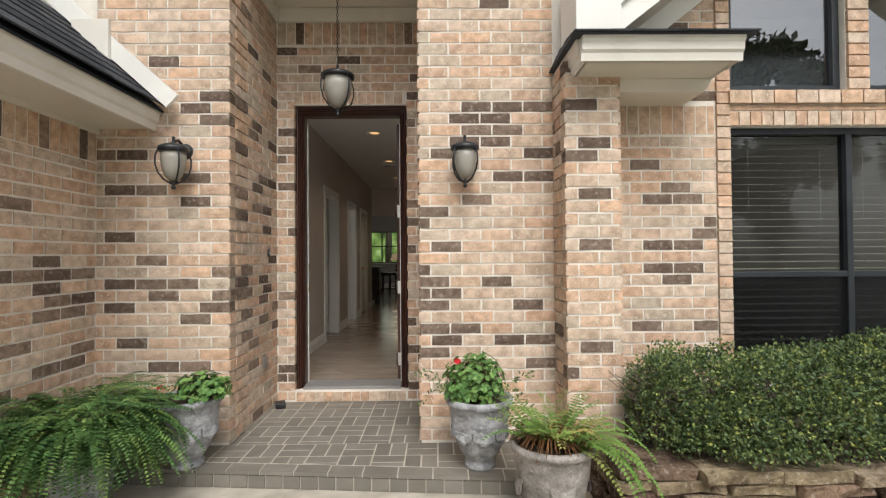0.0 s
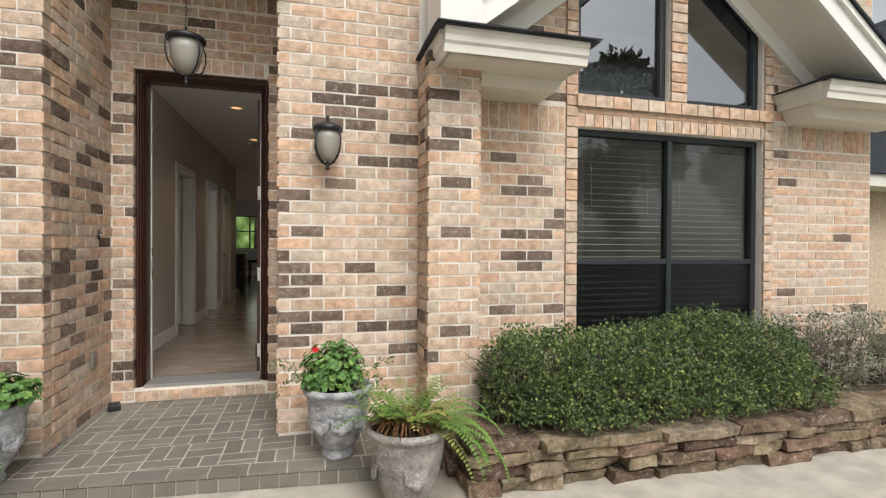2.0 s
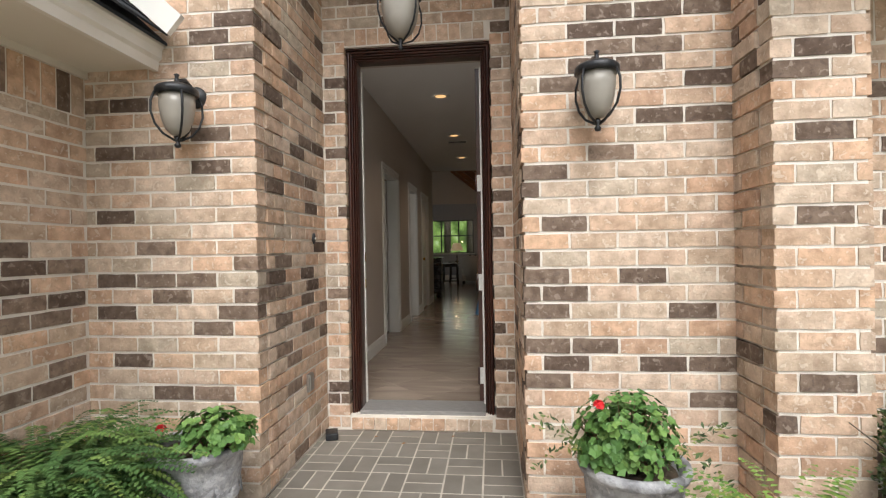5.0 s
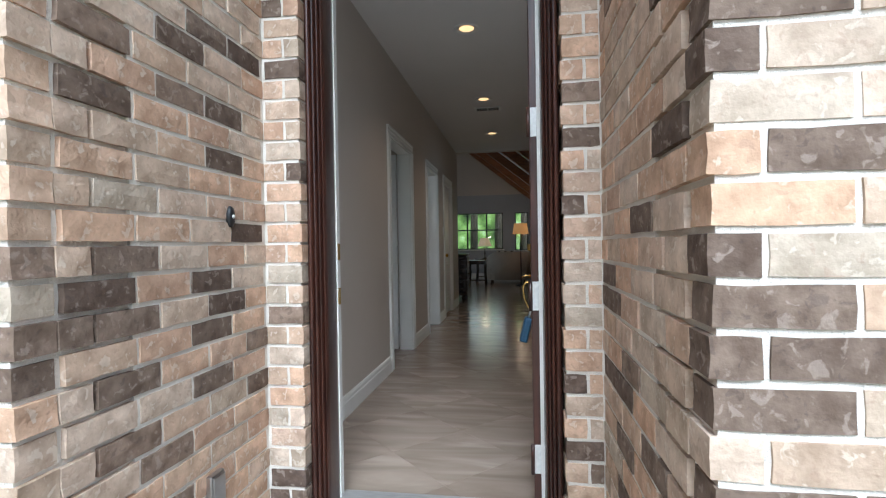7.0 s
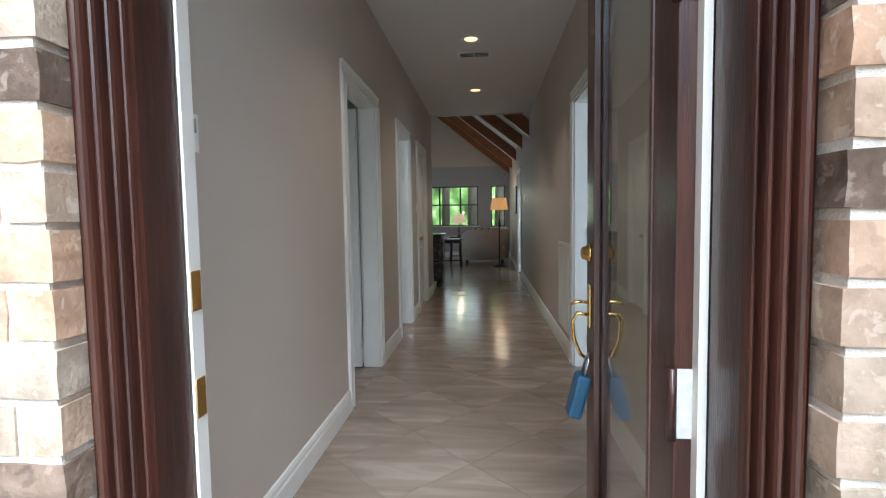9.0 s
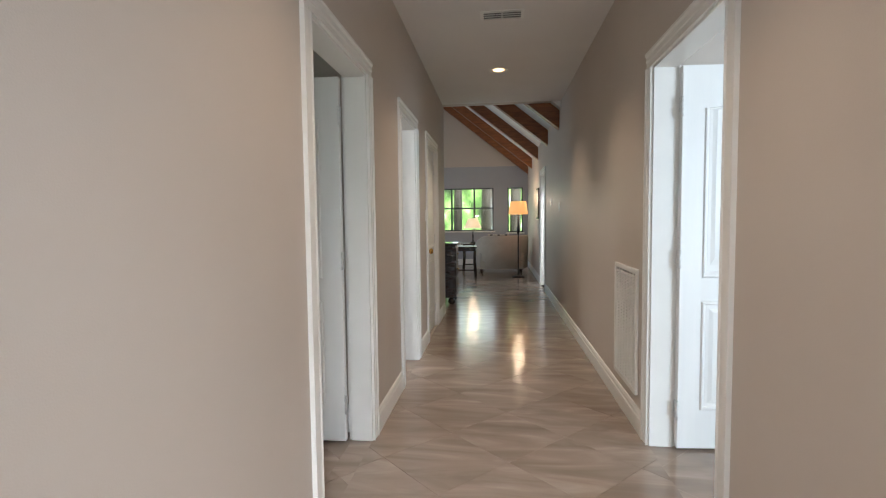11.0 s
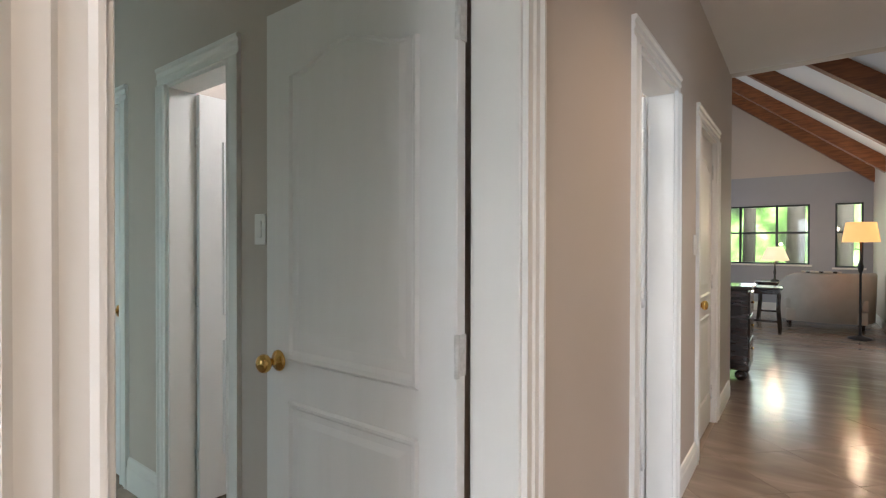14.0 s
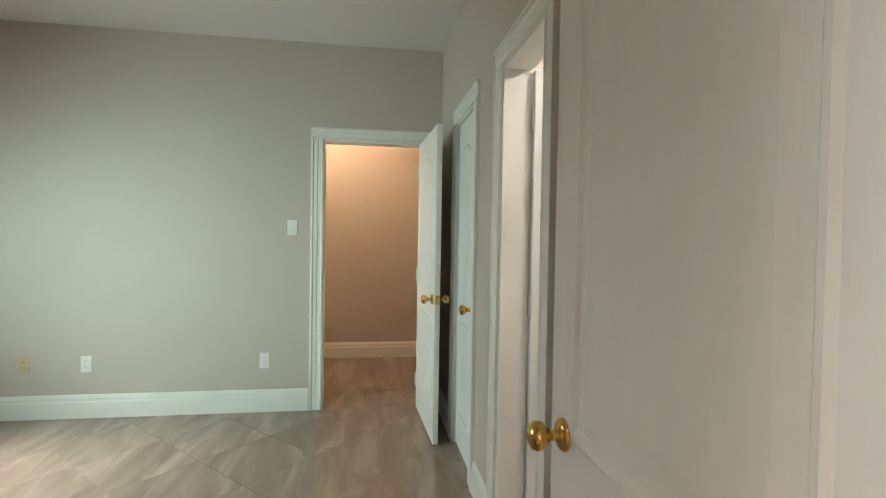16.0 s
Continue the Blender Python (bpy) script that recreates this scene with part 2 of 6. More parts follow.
M_RED = mat("red_petals", (0.72, 0.015, 0.02), 0.5, col2=(0.55, 0.01, 0.02), scale=30)
M_TREE = mat("far_tree_leaves", (1, 1, 1), 0.8, island=[(0.0, (0.04, 0.06, 0.025)), (1.0, (0.09, 0.12, 0.045))], spec=0.2)
M_SOFA = mat("cream_upholstery", (0.58, 0.53, 0.45), 0.9, col2=(0.53, 0.48, 0.40), scale=5, bump=0.4, bscale=350)
M_STRIPE = mat("striped_throw", (0.52, 0.47, 0.38), 0.9, col2=(0.12, 0.10, 0.09), scale=3, stretch=(9, 0.2, 0.2), detail=0)
M_SHADEW = mat("ivory_lampshade", (0.85, 0.78, 0.62), 0.8, emit=((1.0, 0.68, 0.36), 0.13), scale=3)
M_SHADEO = mat("amber_lampshade", (0.75, 0.50, 0.22), 0.8, emit=((1.0, 0.44, 0.13), 0.16), scale=3)
M_BULB = mat("lit_bulb", (1, 0.9, 0.7), 0.5, emit=((1.0, 0.55, 0.22), 0.8))
M_FROST = mat("frosted_glass", (0.36, 0.34, 0.30), 0.35, col2=(0.30, 0.285, 0.25), scale=8, bump=0.15, bscale=50, spec=0.6)
M_BLIND = mat("white_blind_slat", (0.66, 0.64, 0.58), 0.5, col2=(0.60, 0.58, 0.52), scale=4)
M_RUG = mat("pale_rug", (0.42, 0.38, 0.32), 0.95, col2=(0.33, 0.30, 0.26), scale=8, bump=0.6, bscale=200)
# Near-black colour for the shade in gaps and holes that are not hollow.
M_GAPSHADE = mat("painted_gap_shade", (0.02, 0.02, 0.02), 0.8)
M_PICT = mat("dim_framed_print", (0.35, 0.30, 0.24), 0.4, col2=(0.16, 0.13, 0.10), scale=7)


def glass(name, tint, rough=0.0, mixw=0.75):
    m = bpy.data.materials.new(name)
    m.use_nodes = True
    n, l = m.node_tree.nodes, m.node_tree.links
    n.remove(n["Principled BSDF"])
    tr = n.new("ShaderNodeBsdfTransparent")
    tr.inputs[0].default_value = (*tint, 1)
    gl = n.new("ShaderNodeBsdfGlossy")
    gl.inputs["Roughness"].default_value = rough
    gl.inputs["Color"].default_value = (0.95, 0.97, 1.0, 1)
    lw = n.new("ShaderNodeLayerWeight")
    lw.inputs["Blend"].default_value = 0.5
    pw = n.new("ShaderNodeMath")
    pw.operation = "POWER"
    pw.inputs[1].default_value = 4.0
    l.new(lw.outputs["Facing"], pw.inputs[0])
    fr = n.new("ShaderNodeMapRange")
    fr.inputs["To Min"].default_value, fr.inputs["To Max"].default_value = mixw, 0.9
    l.new(pw.outputs[0], fr.inputs["Value"])
    mx = n.new("ShaderNodeMixShader")
    l.new(fr.outputs[0], mx.inputs[0])
    l.new(tr.outputs[0], mx.inputs[1])
    l.new(gl.outputs[0], mx.inputs[2])
    l.new(mx.outputs[0], n["Material Output"].inputs["Surface"])
    MATS[name] = m
    return m


M_GLASS = glass("clear_pane", (0.90, 0.93, 0.91), 0.0, 0.04)
M_TINT = glass("solar_pane", (0.40, 0.41, 0.42), 0.0, 0.22)
M_CLEARTINT = glass("dim_pane", (0.64, 0.65, 0.65), 0.0, 0.035)
M_SCREEN = glass("insect_screen", (0.42, 0.43, 0.45), 0.5, 0.01)


def marble_floor():
    """Diagonal polished stone tiles with drifting veins."""
    m = bpy.data.materials.new("polished_beige_stone")
    m.use_nodes = True
    n, l = m.node_tree.nodes, m.node_tree.links
    b = n["Principled BSDF"]
    tc = n.new("ShaderNodeTexCoord")
    ob = n.new("ShaderNodeObjectInfo")
    off = n.new("ShaderNodeVectorMath")
    off.operation = "SCALE"
    l.new(ob.outputs["Random"], off.inputs[0])
    off.inputs["Scale"].default_value = 17.0
    mp = n.new("ShaderNodeMapping")
    mp.inputs["Rotation"].default_value = (0, 0, radians(32))
    mp.inputs["Scale"].default_value = (1.1, 5.0, 1.0)
    add = n.new("ShaderNodeVectorMath")
    l.new(tc.outputs["Object"], mp.inputs["Vector"])
    l.new(mp.outputs[0], add.inputs[0])
    l.new(off.outputs[0], add.inputs[1])
    n1 = n.new("ShaderNodeTexNoise")
    n1.inputs["Scale"].default_value, n1.inputs["Detail"].default_value, n1.inputs["Distortion"].default_value = 1.4, 9, 0.9
    l.new(add.outputs[0], n1.inputs["Vector"])
    cr = n.new("ShaderNodeValToRGB")
    for i, (p, c) in enumerate([(0.30, (0.225, 0.172, 0.132)), (0.74, (0.39, 0.322, 0.262)), (0.44, (0.265, 0.208, 0.162)), (0.56, (0.30, 0.24, 0.19))]):
        e = cr.color_ramp.elements[i] if i < 2 else cr.color_ramp.elements.new(p)
        e.position, e.color = p, (*c, 1)
    l.new(n1.outputs["Fac"], cr.inputs[0])
    l.new(cr.outputs[0], b.inputs["Base Color"])
    n2 = n.new("ShaderNodeTexNoise")
    n2.inputs["Scale"].default_value = 5.0
    l.new(add.outputs[0], n2.inputs["Vector"])
    mr = n.new("ShaderNodeMapRange")
    mr.inputs["To Min"].default_value, mr.inputs["To Max"].default_value = 0.11, 0.26
    l.new(n2.outputs["Fac"], mr.inputs["Value"])
    l.new(mr.outputs[0], b.inputs["Roughness"])
    bp = n.new("ShaderNodeBump")
    bp.inputs["Strength"].default_value, bp.inputs["Distance"].default_value = 0.12, 0.003
    l.new(n1.outputs["Fac"], bp.inputs["Height"])
    l.new(bp.outputs[0], b.inputs["Normal"])
    return m


M_FLOOR = marble_floor()
M_JOINT = mat("floor_joint", (0.33, 0.26, 0.20), 0.8, scale=8)


def backdrop_material():
    m = bpy.data.materials.new("glowing_woods_beyond")
    m.use_nodes = True
    n, l = m.node_tree.nodes, m.node_tree.links
    b = n["Principled BSDF"]
    tc = n.new("ShaderNodeTexCoord")
    n1 = n.new("ShaderNodeTexNoise")
    n1.inputs["Scale"].default_value, n1.inputs["Detail"].default_value = 1.6, 8
    l.new(tc.outputs["Object"], n1.inputs["Vector"])
    cr = n.new("ShaderNodeValToRGB")
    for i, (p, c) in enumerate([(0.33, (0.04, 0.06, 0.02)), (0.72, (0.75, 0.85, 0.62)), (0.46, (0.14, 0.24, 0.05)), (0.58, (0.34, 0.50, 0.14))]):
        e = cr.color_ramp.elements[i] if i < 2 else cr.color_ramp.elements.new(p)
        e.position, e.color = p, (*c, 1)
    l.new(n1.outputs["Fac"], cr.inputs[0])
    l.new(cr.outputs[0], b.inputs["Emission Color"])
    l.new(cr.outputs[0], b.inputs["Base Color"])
    # The sheet emits its own colours, in place of daylight on the woods.
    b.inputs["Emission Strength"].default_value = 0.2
    return m


M_WOODS = backdrop_material()

# ---- mesh helpers ----


def box(bm, x0, x1, y0, y1, z0, z1, m=None):
    vs = [Vector((x, y, z)) for z in (z0, z1) for y in (y0, y1) for x in (x0, x1)]
    if m is not None:
        vs = [m @ v for v in vs]
    v = [bm.verts.new(c) for c in vs]
    for f in ((0, 2, 3, 1), (4, 5, 7, 6), (0, 1, 5, 4), (2, 6, 7, 3), (0, 4, 6, 2), (1, 3, 7, 5)):
        bm.faces.new([v[i] for i in f])
    return bm


def bx(*a):
    return box(bmesh.new(), *a)


def bbox(x0, x1, y0, y1, z0, z1, r=0.004, seg=2):
    """A box with rounded edges."""
    bm = bx(x0, x1, y0, y1, z0, z1)
    bmesh.ops.bevel(bm, geom=bm.edges[:], offset=r, segments=seg, affect="EDGES", profile=0.5)
    return bm


def prism(bm, pts, a, b, axis="y"):
    """A polygon drawn out between a and b along an axis; pts in the other two axes."""
    def at(p, q):
        return {"x": (q, p[0], p[1]), "y": (p[0], q, p[1]), "z": (p[0], p[1], q)}[axis]
    lo = [bm.verts.new(at(p, a)) for p in pts]
    hi = [bm.verts.new(at(p, b)) for p in pts]
    k = len(pts)
    bm.faces.new(lo)
    bm.faces.new(hi[::-1])
    for i in range(k):
        bm.faces.new((lo[i], hi[i], hi[(i + 1) % k], lo[(i + 1) % k]))
    bmesh.ops.recalc_face_normals(bm, faces=bm.faces[:])
    return bm


def lathe(profile, seg=24, bm=None, m=None):
    """A turned shape; profile rows are (radius, height)."""
    bm = bm or bmesh.new()
    rings = []
    for r, z in profile:
        ring = []
        for i in range(seg):
            a = 2 * math.pi * i / seg
            v = Vector((max(r, 0.0005) * math.cos(a), max(r, 0.0005) * math.sin(a), z))
            ring.append(bm.verts.new(m @ v if m is not None else v))
        rings.append(ring)
    for p, q in zip(rings, rings[1:]):
        for i in range(seg):
            f = bm.faces.new((p[i], p[(i + 1) % seg], q[(i + 1) % seg], q[i]))
            f.smooth = True
    bm.faces.new(rings[0][::-1])
    bm.faces.new(rings[-1])
    return bm


def tube(points, r, seg=8, bm=None, r_end=None):
    bm = bm or bmesh.new()
    pts = [Vector(p) for p in points]
    rings = []
    for i, p in enumerate(pts):
        d = (pts[min(i + 1, len(pts) - 1)] - pts[max(i - 1, 0)]).normalized()
        u = d.cross(Vector((0.31, 0.17, 0.93)))
        if u.length < 0.05:
            u = d.cross(Vector((1, 0, 0)))
        u.normalize()
        w = d.cross(u)
        rr = r if r_end is None else r + (r_end - r) * i / (len(pts) - 1)
        rings.append([bm.verts.new(p + (u * math.cos(2 * math.pi * k / seg) + w * math.sin(2 * math.pi * k / seg)) * rr) for k in range(seg)])
    for a, b in zip(rings, rings[1:]):
        for k in range(seg):
            f = bm.faces.new((a[k], a[(k + 1) % seg], b[(k + 1) % seg], b[k]))
            f.smooth = True
    bm.faces.new(rings[0][::-1])
    bm.faces.new(rings[-1])
    return bm


def mesh_of(name, bm, material):
    me = bpy.data.meshes.new(name)
    bmesh.ops.recalc_face_normals(bm, faces=bm.faces[:])
    bm.to_mesh(me)
    bm.free()
    me.materials.append(material)
    return me


def part(name, bm, material, parent=None, label="", at=None):
    ob = new(name, mesh_of(name, bm, material))
    if at is not None:
        ob.matrix_basis = at
    if parent is not None:
        ob.parent = parent
    if label:
        ob["label"] = label
    return ob


def thing(name, label, category, at=None, group=""):
    ob = new(name)
    ob.empty_display_size = 0.1
    if at is not None:
        ob.matrix_basis = at
    return tagged(ob, label, category, group)


def structure(name, bm, material, label, category):
    return tagged(part(name, bm, material), label, category, kind="structure")


def cut_slab(u0, u1, z0, z1, holes):
    """Rectangles that fill a wall round its openings."""
    us = sorted({u0, u1, *[min(max(h[i], u0), u1) for h in holes for i in (0, 1)]})
    zs = sorted({z0, z1, *[min(max(h[i], z0), z1) for h in holes for i in (2, 3)]})
    for a, b in zip(us, us[1:]):
        for c, d in zip(zs, zs[1:]):
            mu, mz = (a + b) / 2, (c + d) / 2
            if not any(h[0] < mu < h[1] and h[2] < mz < h[3] for h in holes):
                yield a, b, c, d


def wall_x(name, x0, x1, y0, y1, z0, z1, material, label, holes=()):
    """A wall that runs along y; holes are (y0, y1, z0, z1)."""
    bm = bmesh.new()
    for a, b, c, d in cut_slab(y0, y1, z0, z1, holes):
        box(bm, x0, x1, a, b, c, d)
    bmesh.ops.remove_doubles(bm, verts=bm.verts[:], dist=0.0005)
    return structure(name, bm, material, label, "wall")


def wall_y(name, y0, y1, x0, x1, z0, z1, material, label, holes=()):
    bm = bmesh.new()
    for a, b, c, d in cut_slab(x0, x1, z0, z1, holes):
        box(bm, a, b, y0, y1, c, d)
    bmesh.ops.remove_doubles(bm, verts=bm.verts[:], dist=0.0005)
    return structure(name, bm, material, label, "wall")

# ---- ground ----
structure("ground", bx(-60, 60, -70, 60, -0.30, -0.03), M_LAWN, "lawn that runs on to the street side", "ground")
structure("pavement", bx(-6, 9, -5, 4.0, -0.2, 0.0), M_CONC, "pale poured concrete walk before the porch", "pavement")

# ---- brick shell: mortar walls; the bricks themselves are laid at the end ----
F = 3.33            # main brick face
NL, NR = -1.40, -0.127   # porch nook
DW = 4.30           # brick face round the front door
DX0, DX1, DTOP = -1.244, -0.268, 2.69    # door frame, outside
WX0, WX1, WZ0, WZ1 = 2.04, 3.81, 0.45, 2.25      # front window
UX = ((2.045, 2.865), (3.02, 3.805))
UZ0 = 2.50
REC = 0.0026
GX = -2.30
wing = wall_x("wall_wing", GX - 0.2, GX - REC, -4.0, F + 0.3, 0.0, 2.6, M_MORTAR, "tan brick side wall of the garage wing")
front_left = wall_y("wall_front_left", F + REC, F + 0.3, GX - 0.9, NL - 0.013, 0.0, 4.2, M_MORTAR, "tan brick wall beside the porch")
nook_left = wall_x("wall_nook_left", NL - 0.3, NL - REC, F + 0.3, DW + 0.2, 0.0, 4.2, M_MORTAR, "tan brick side of the entry nook")
nook_right = wall_x("wall_nook_right", NR + REC, NR + 0.1, F + 0.3, DW + 0.2, 0.0, 4.2, M_MORTAR, "tan brick side of the entry nook")
door_wall = wall_y("wall_door", DW + REC, DW + 0.2, NL - REC, NR + REC, 0.0, 4.2, M_MORTAR, "tan brick wall round the front door", [(DX0 - 0.012, DX1 + 0.012, 0.2, DTOP + 0.012)])
front_mid = wall_y("wall_front_middle", F + REC, F + 0.3, NR + 0.013, 1.16, 0.0, 4.2, M_MORTAR, "tan brick wall between door and pier")
PX0, PX1, PY = 0.80, 1.155, 3.035
pier = structure("wall_pier", bx(PX0 + 0.013, PX1 - 0.013, PY + REC, F + REC, 0.0, 2.62), M_MORTAR, "projecting tan brick pier", "wall")
WF = 3.36
front_right = wall_y("wall_front_right", WF + REC, WF + 0.2, 1.155, 5.05, 0.0, 4.4, M_MORTAR, "tan brick wall round the large front window",
                     [(WX0, WX1, WZ0, WZ1), (UX[0][0], UX[0][1], UZ0, 4.1), (UX[1][0], UX[1][1], UZ0, 3.9)])
wall_x("wall_east_end", 5.0, 5.2, WF + 0.2, 8.3, 0.0, 4.4, M_WALL, "plain end wall")

# ---- indoor shell ----
D1 = (6.63, 7.45)      # bedroom door
D2 = (8.37, 9.04)
D3 = (9.71, 10.47)
R1 = (6.67, 7.52)
DH = FL + 2.03
END = 11.25
wall_x("wall_hall_left", HL - 0.12, HL, DW + 0.2, END, 0.0, CEIL, M_WALL, "warm beige painted hall wall", [(*D1, FL - 0.1, DH), (*D2, FL - 0.1, DH), (*D3, FL - 0.1, DH)])
wall_x("wall_hall_right", HR, HR + 0.12, DW + 0.2, 18.0, 0.0, CEIL + 0.1, M_WALL, "warm beige painted hall wall", [(*R1, FL - 0.1, DH), (13.25, 14.05, FL - 0.1, DH)])
wall_y("wall_hall_front", DW + 0.2, DW + 0.26, HL - 0.12, HR + 0.12, 0.0, CEIL, M_WALL, "beige wall inside the entrance", [(DX0 + 0.04, DX1 - 0.04, 0.2, DTOP - 0.04)])
SB = 3.80
wall_y("wall_bedroom_front", SB, SB + 0.08, -5.3, HL - 0.12, 0.0, CEIL, M_WALL, "greige bedroom window wall", [(-4.5, -2.7, 0.95, 2.25)])
structure("floor_bedroom_edge", bx(-5.2, HL - 0.31, SB, DW + 0.16, 0.0, FL - 0.002), M_JOINT, "bed of the stone tile floor", "floor")
structure("floor", bx(-8.0, 5.0, DW + 0.22, 18.2, 0.0, FL - 0.002), M_JOINT, "bed of the stone tile floor", "floor")
structure("floor_study_edge", bx(HR + 0.02, 5.0, WF + 0.2, DW + 0.22, 0.0, FL - 0.002), M_JOINT, "bed of the stone tile floor", "floor")
structure("ceiling_hall", bx(HL - 0.12, HR + 0.12, DW + 0.2, END, CEIL, CEIL + 0.15), M_CEIL, "smooth off-white hall ceiling", "ceiling")
structure("ceiling_bedroom", bx(-8.0, HL - 0.12, SB, END, CEIL, CEIL + 0.15), M_CEIL, "smooth off-white bedroom ceiling", "ceiling")
structure("ceiling_study", bx(HR + 0.12, 5.0, WF + 0.2, 8.3, CEIL, CEIL + 0.15), M_CEIL, "smooth off-white ceiling", "ceiling")
BX, BY = -5.16, 7.55
OD = (6.65, 7.41)
BD = (-3.42, -2.88)
CL = (-4.48, -3.93)
wall_x("wall_bedroom_back", BX - 0.12, BX, SB + 0.08, END, 0.0, CEIL, M_WALL, "greige bedroom wall", [(*OD, FL - 0.1, DH)])
wall_y("wall_bedroom_side", BY, BY + 0.12, BX, HL - 0.12, 0.0, CEIL, M_WALL, "greige bedroom wall with two doors", [(*BD, FL - 0.1, DH), (*CL, FL - 0.1, DH)])
wall_y("wall_bath_back", 9.55, 9.65, BX, HL - 0.12, 0.0, CEIL, M_WALL, "plain wall behind")
wall_x("wall_closet", -3.72, -3.62, BY + 0.12, 9.55, 0.0, CEIL, M_WALL, "plain wall behind")
wall_x("wall_passage", -6.85, -6.75, DW + 0.2, 9.0, 0.0, CEIL, M_WALL, "peach-lit passage wall")
wall_y("wall_passage_end", 8.2, 8.3, -6.75, BX - 0.12, 0.0, CEIL, M_WALL, "peach-lit passage end wall")
wall_y("wall_passage_near", 5.4, 5.5, -6.75, BX - 0.12, 0.0, CEIL, M_WALL, "plain passage wall")
wall_y("wall_study_back", 8.2, 8.3, HR + 0.12, 5.0, 0.0, CEIL, M_WALL, "beige wall of the room beyond the door")
wall_x("wall_side_room", 1.4, 1.5, 12.6, 14.8, 0.0, CEIL, M_WALL, "plain wall beyond the far door")
# living room
LB, LX = 18.0, -6.0
W1 = (-2.60, -0.905, 1.14, 2.285)
W2 = (-0.53, -0.13, 1.10, 2.285)
wall_y("wall_living_back", LB, LB + 0.15, LX, HR + 0.12, 0.0, 2.86, M_GREY, "grey-blue wall with dark framed windows", [W1, W2])
wall_y("wall_living_gable", LB, LB + 0.15, LX, HR + 0.12, 2.86, 6.4, M_WALL, "beige gable wall above the grey band")
part("wall_moulding", bx(LX, HR, LB - 0.02, LB, 2.85, 2.885), M_WALL, None)
tagged(bpy.data.objects["wall_moulding"], "thin painted moulding across the gable wall", "moulding", kind="structure")
wall_x("wall_living_left", LX - 0.1, LX, END, LB, 0.0, 4.0, M_WALL, "plain living room wall")
wall_y("wall_living_near", END, END + 0.12, LX, HL, 0.0, 6.3, M_WALL, "beige wall of the living room")
wall_y("wall_over_hall", END, END + 0.12, HL, HR + 0.12, CEIL, 6.3, M_WALL, "beige wall over the hall's end")
SL = 0.80
ridge_x, z_r = -3.0, 2.86
rz = z_r + SL * (HR - ridge_x)
structure("ceiling_living", prism(prism(bmesh.new(), [(HR + 0.1, z_r - 0.08), (ridge_x, rz), (ridge_x, rz + 0.15), (HR + 0.1, z_r + 0.07)], END, LB),
          [(LX, rz - SL * 3.0), (ridge_x, rz), (ridge_x, rz + 0.15), (LX, rz - SL * 3.0 + 0.15)], END, LB), M_CEIL, "white sloping ceiling of the living room", "ceiling")


def beam(y):
    pts = [(HR, z_r - 0.24), (HR, z_r - 0.001), (ridge_x, rz - 0.001), (ridge_x, rz - 0.24)]
    tagged(part("ceiling_beam", prism(bmesh.new(), pts, y - 0.07, y + 0.07), M_BEAM), "stained timber beam along the sloping ceiling", "beam", "ceiling beams")


for by in (11.45, 12.9, 14.75, 16.5, 17.9):
    beam(by)
# Self-lit sheet; the woods' daylight is put into its emission.
structure("backdrop", bx(-9, 7, 25, 25.1, -1, 9), M_WOODS, "glowing sheet of green woods behind the house", "backdrop")
structure("roof_deck", prism(bmesh.new(), [(-8.2, 4.2), (5.2, 4.2), (5.2, 4.3), (-8.2, 4.3)], 4.5, 11.3), M_SHINGLE, "plain roof above the rooms", "roof")

# ---- floor tiles, laid diagonally ----
floor_ob = bpy.data.objects["floor"]


def clip_poly(pts, x0, x1, y0, y1):
    for ax, lim, sign in ((0, x0, 1), (0, x1, -1), (1, y0, 1), (1, y1, -1)):
        out = []
        for i, p in enumerate(pts):
            q = pts[(i + 1) % len(pts)]
            dp, dq = sign * (p[ax] - lim), sign * (q[ax] - lim)
            if dp >= 0:
                out.append(p)
            if dp * dq < 0:
                s = dp / (dp - dq)
                out.append((p[0] + (q[0] - p[0]) * s, p[1] + (q[1] - p[1]) * s))
        pts = out
        if len(pts) < 3:
            return []
    return pts


def lay_floor(x0, x1, y0, y1, size=0.46, gap=0.0012):
    c, s = math.cos(radians(45)), math.sin(radians(45))
    lim = int((abs(x1 - x0) + abs(y1 - y0)) / size) + 4
    cx, cy = (x0 + x1) / 2, (y0 + y1) / 2
    for i in range(-lim, lim):
        for j in range(-lim, lim):
            q = []
            for a, b in ((0, 0), (1, 0), (1, 1), (0, 1)):
                u = i * size + (gap if a == 0 else size - gap)
                v = j * size + (gap if b == 0 else size - gap)
                q.append((cx + u * c - v * s, cy + u * s + v * c))
            q = clip_poly(q, x0, x1, y0, y1)
            if q:
                yield q


BIGFLOOR = bmesh.new()
for rect, single in (((HL + 0.0, HR, DW + 0.26, END), True), ((BX, HL - 0.12, 5.2, BY), True), ((HL - 0.12, HL, *D1), True),
                     ((-6.75, BX, 5.5, 8.2), False), ((LX, HR + 0.1, END, LB), False), ((BX, HL - 0.12, BY, 9.55), False), ((HL - 0.12, HL, *D2), False), ((HR, 5.0, WF + 0.2, 8.2), False), ((HR, 1.4, 12.6, 14.8), False), ((BX, HL - 0.31, SB + 0.08, 5.2), False)):
    for poly in lay_floor(*rect):
        if single:
            part("floor_tile", prism(bmesh.new(), poly, FL - 0.006, FL, "z"), M_FLOOR, floor_ob)
        else:
            vs = [BIGFLOOR.verts.new((p[0], p[1], FL)) for p in poly]
            BIGFLOOR.faces.new(vs)
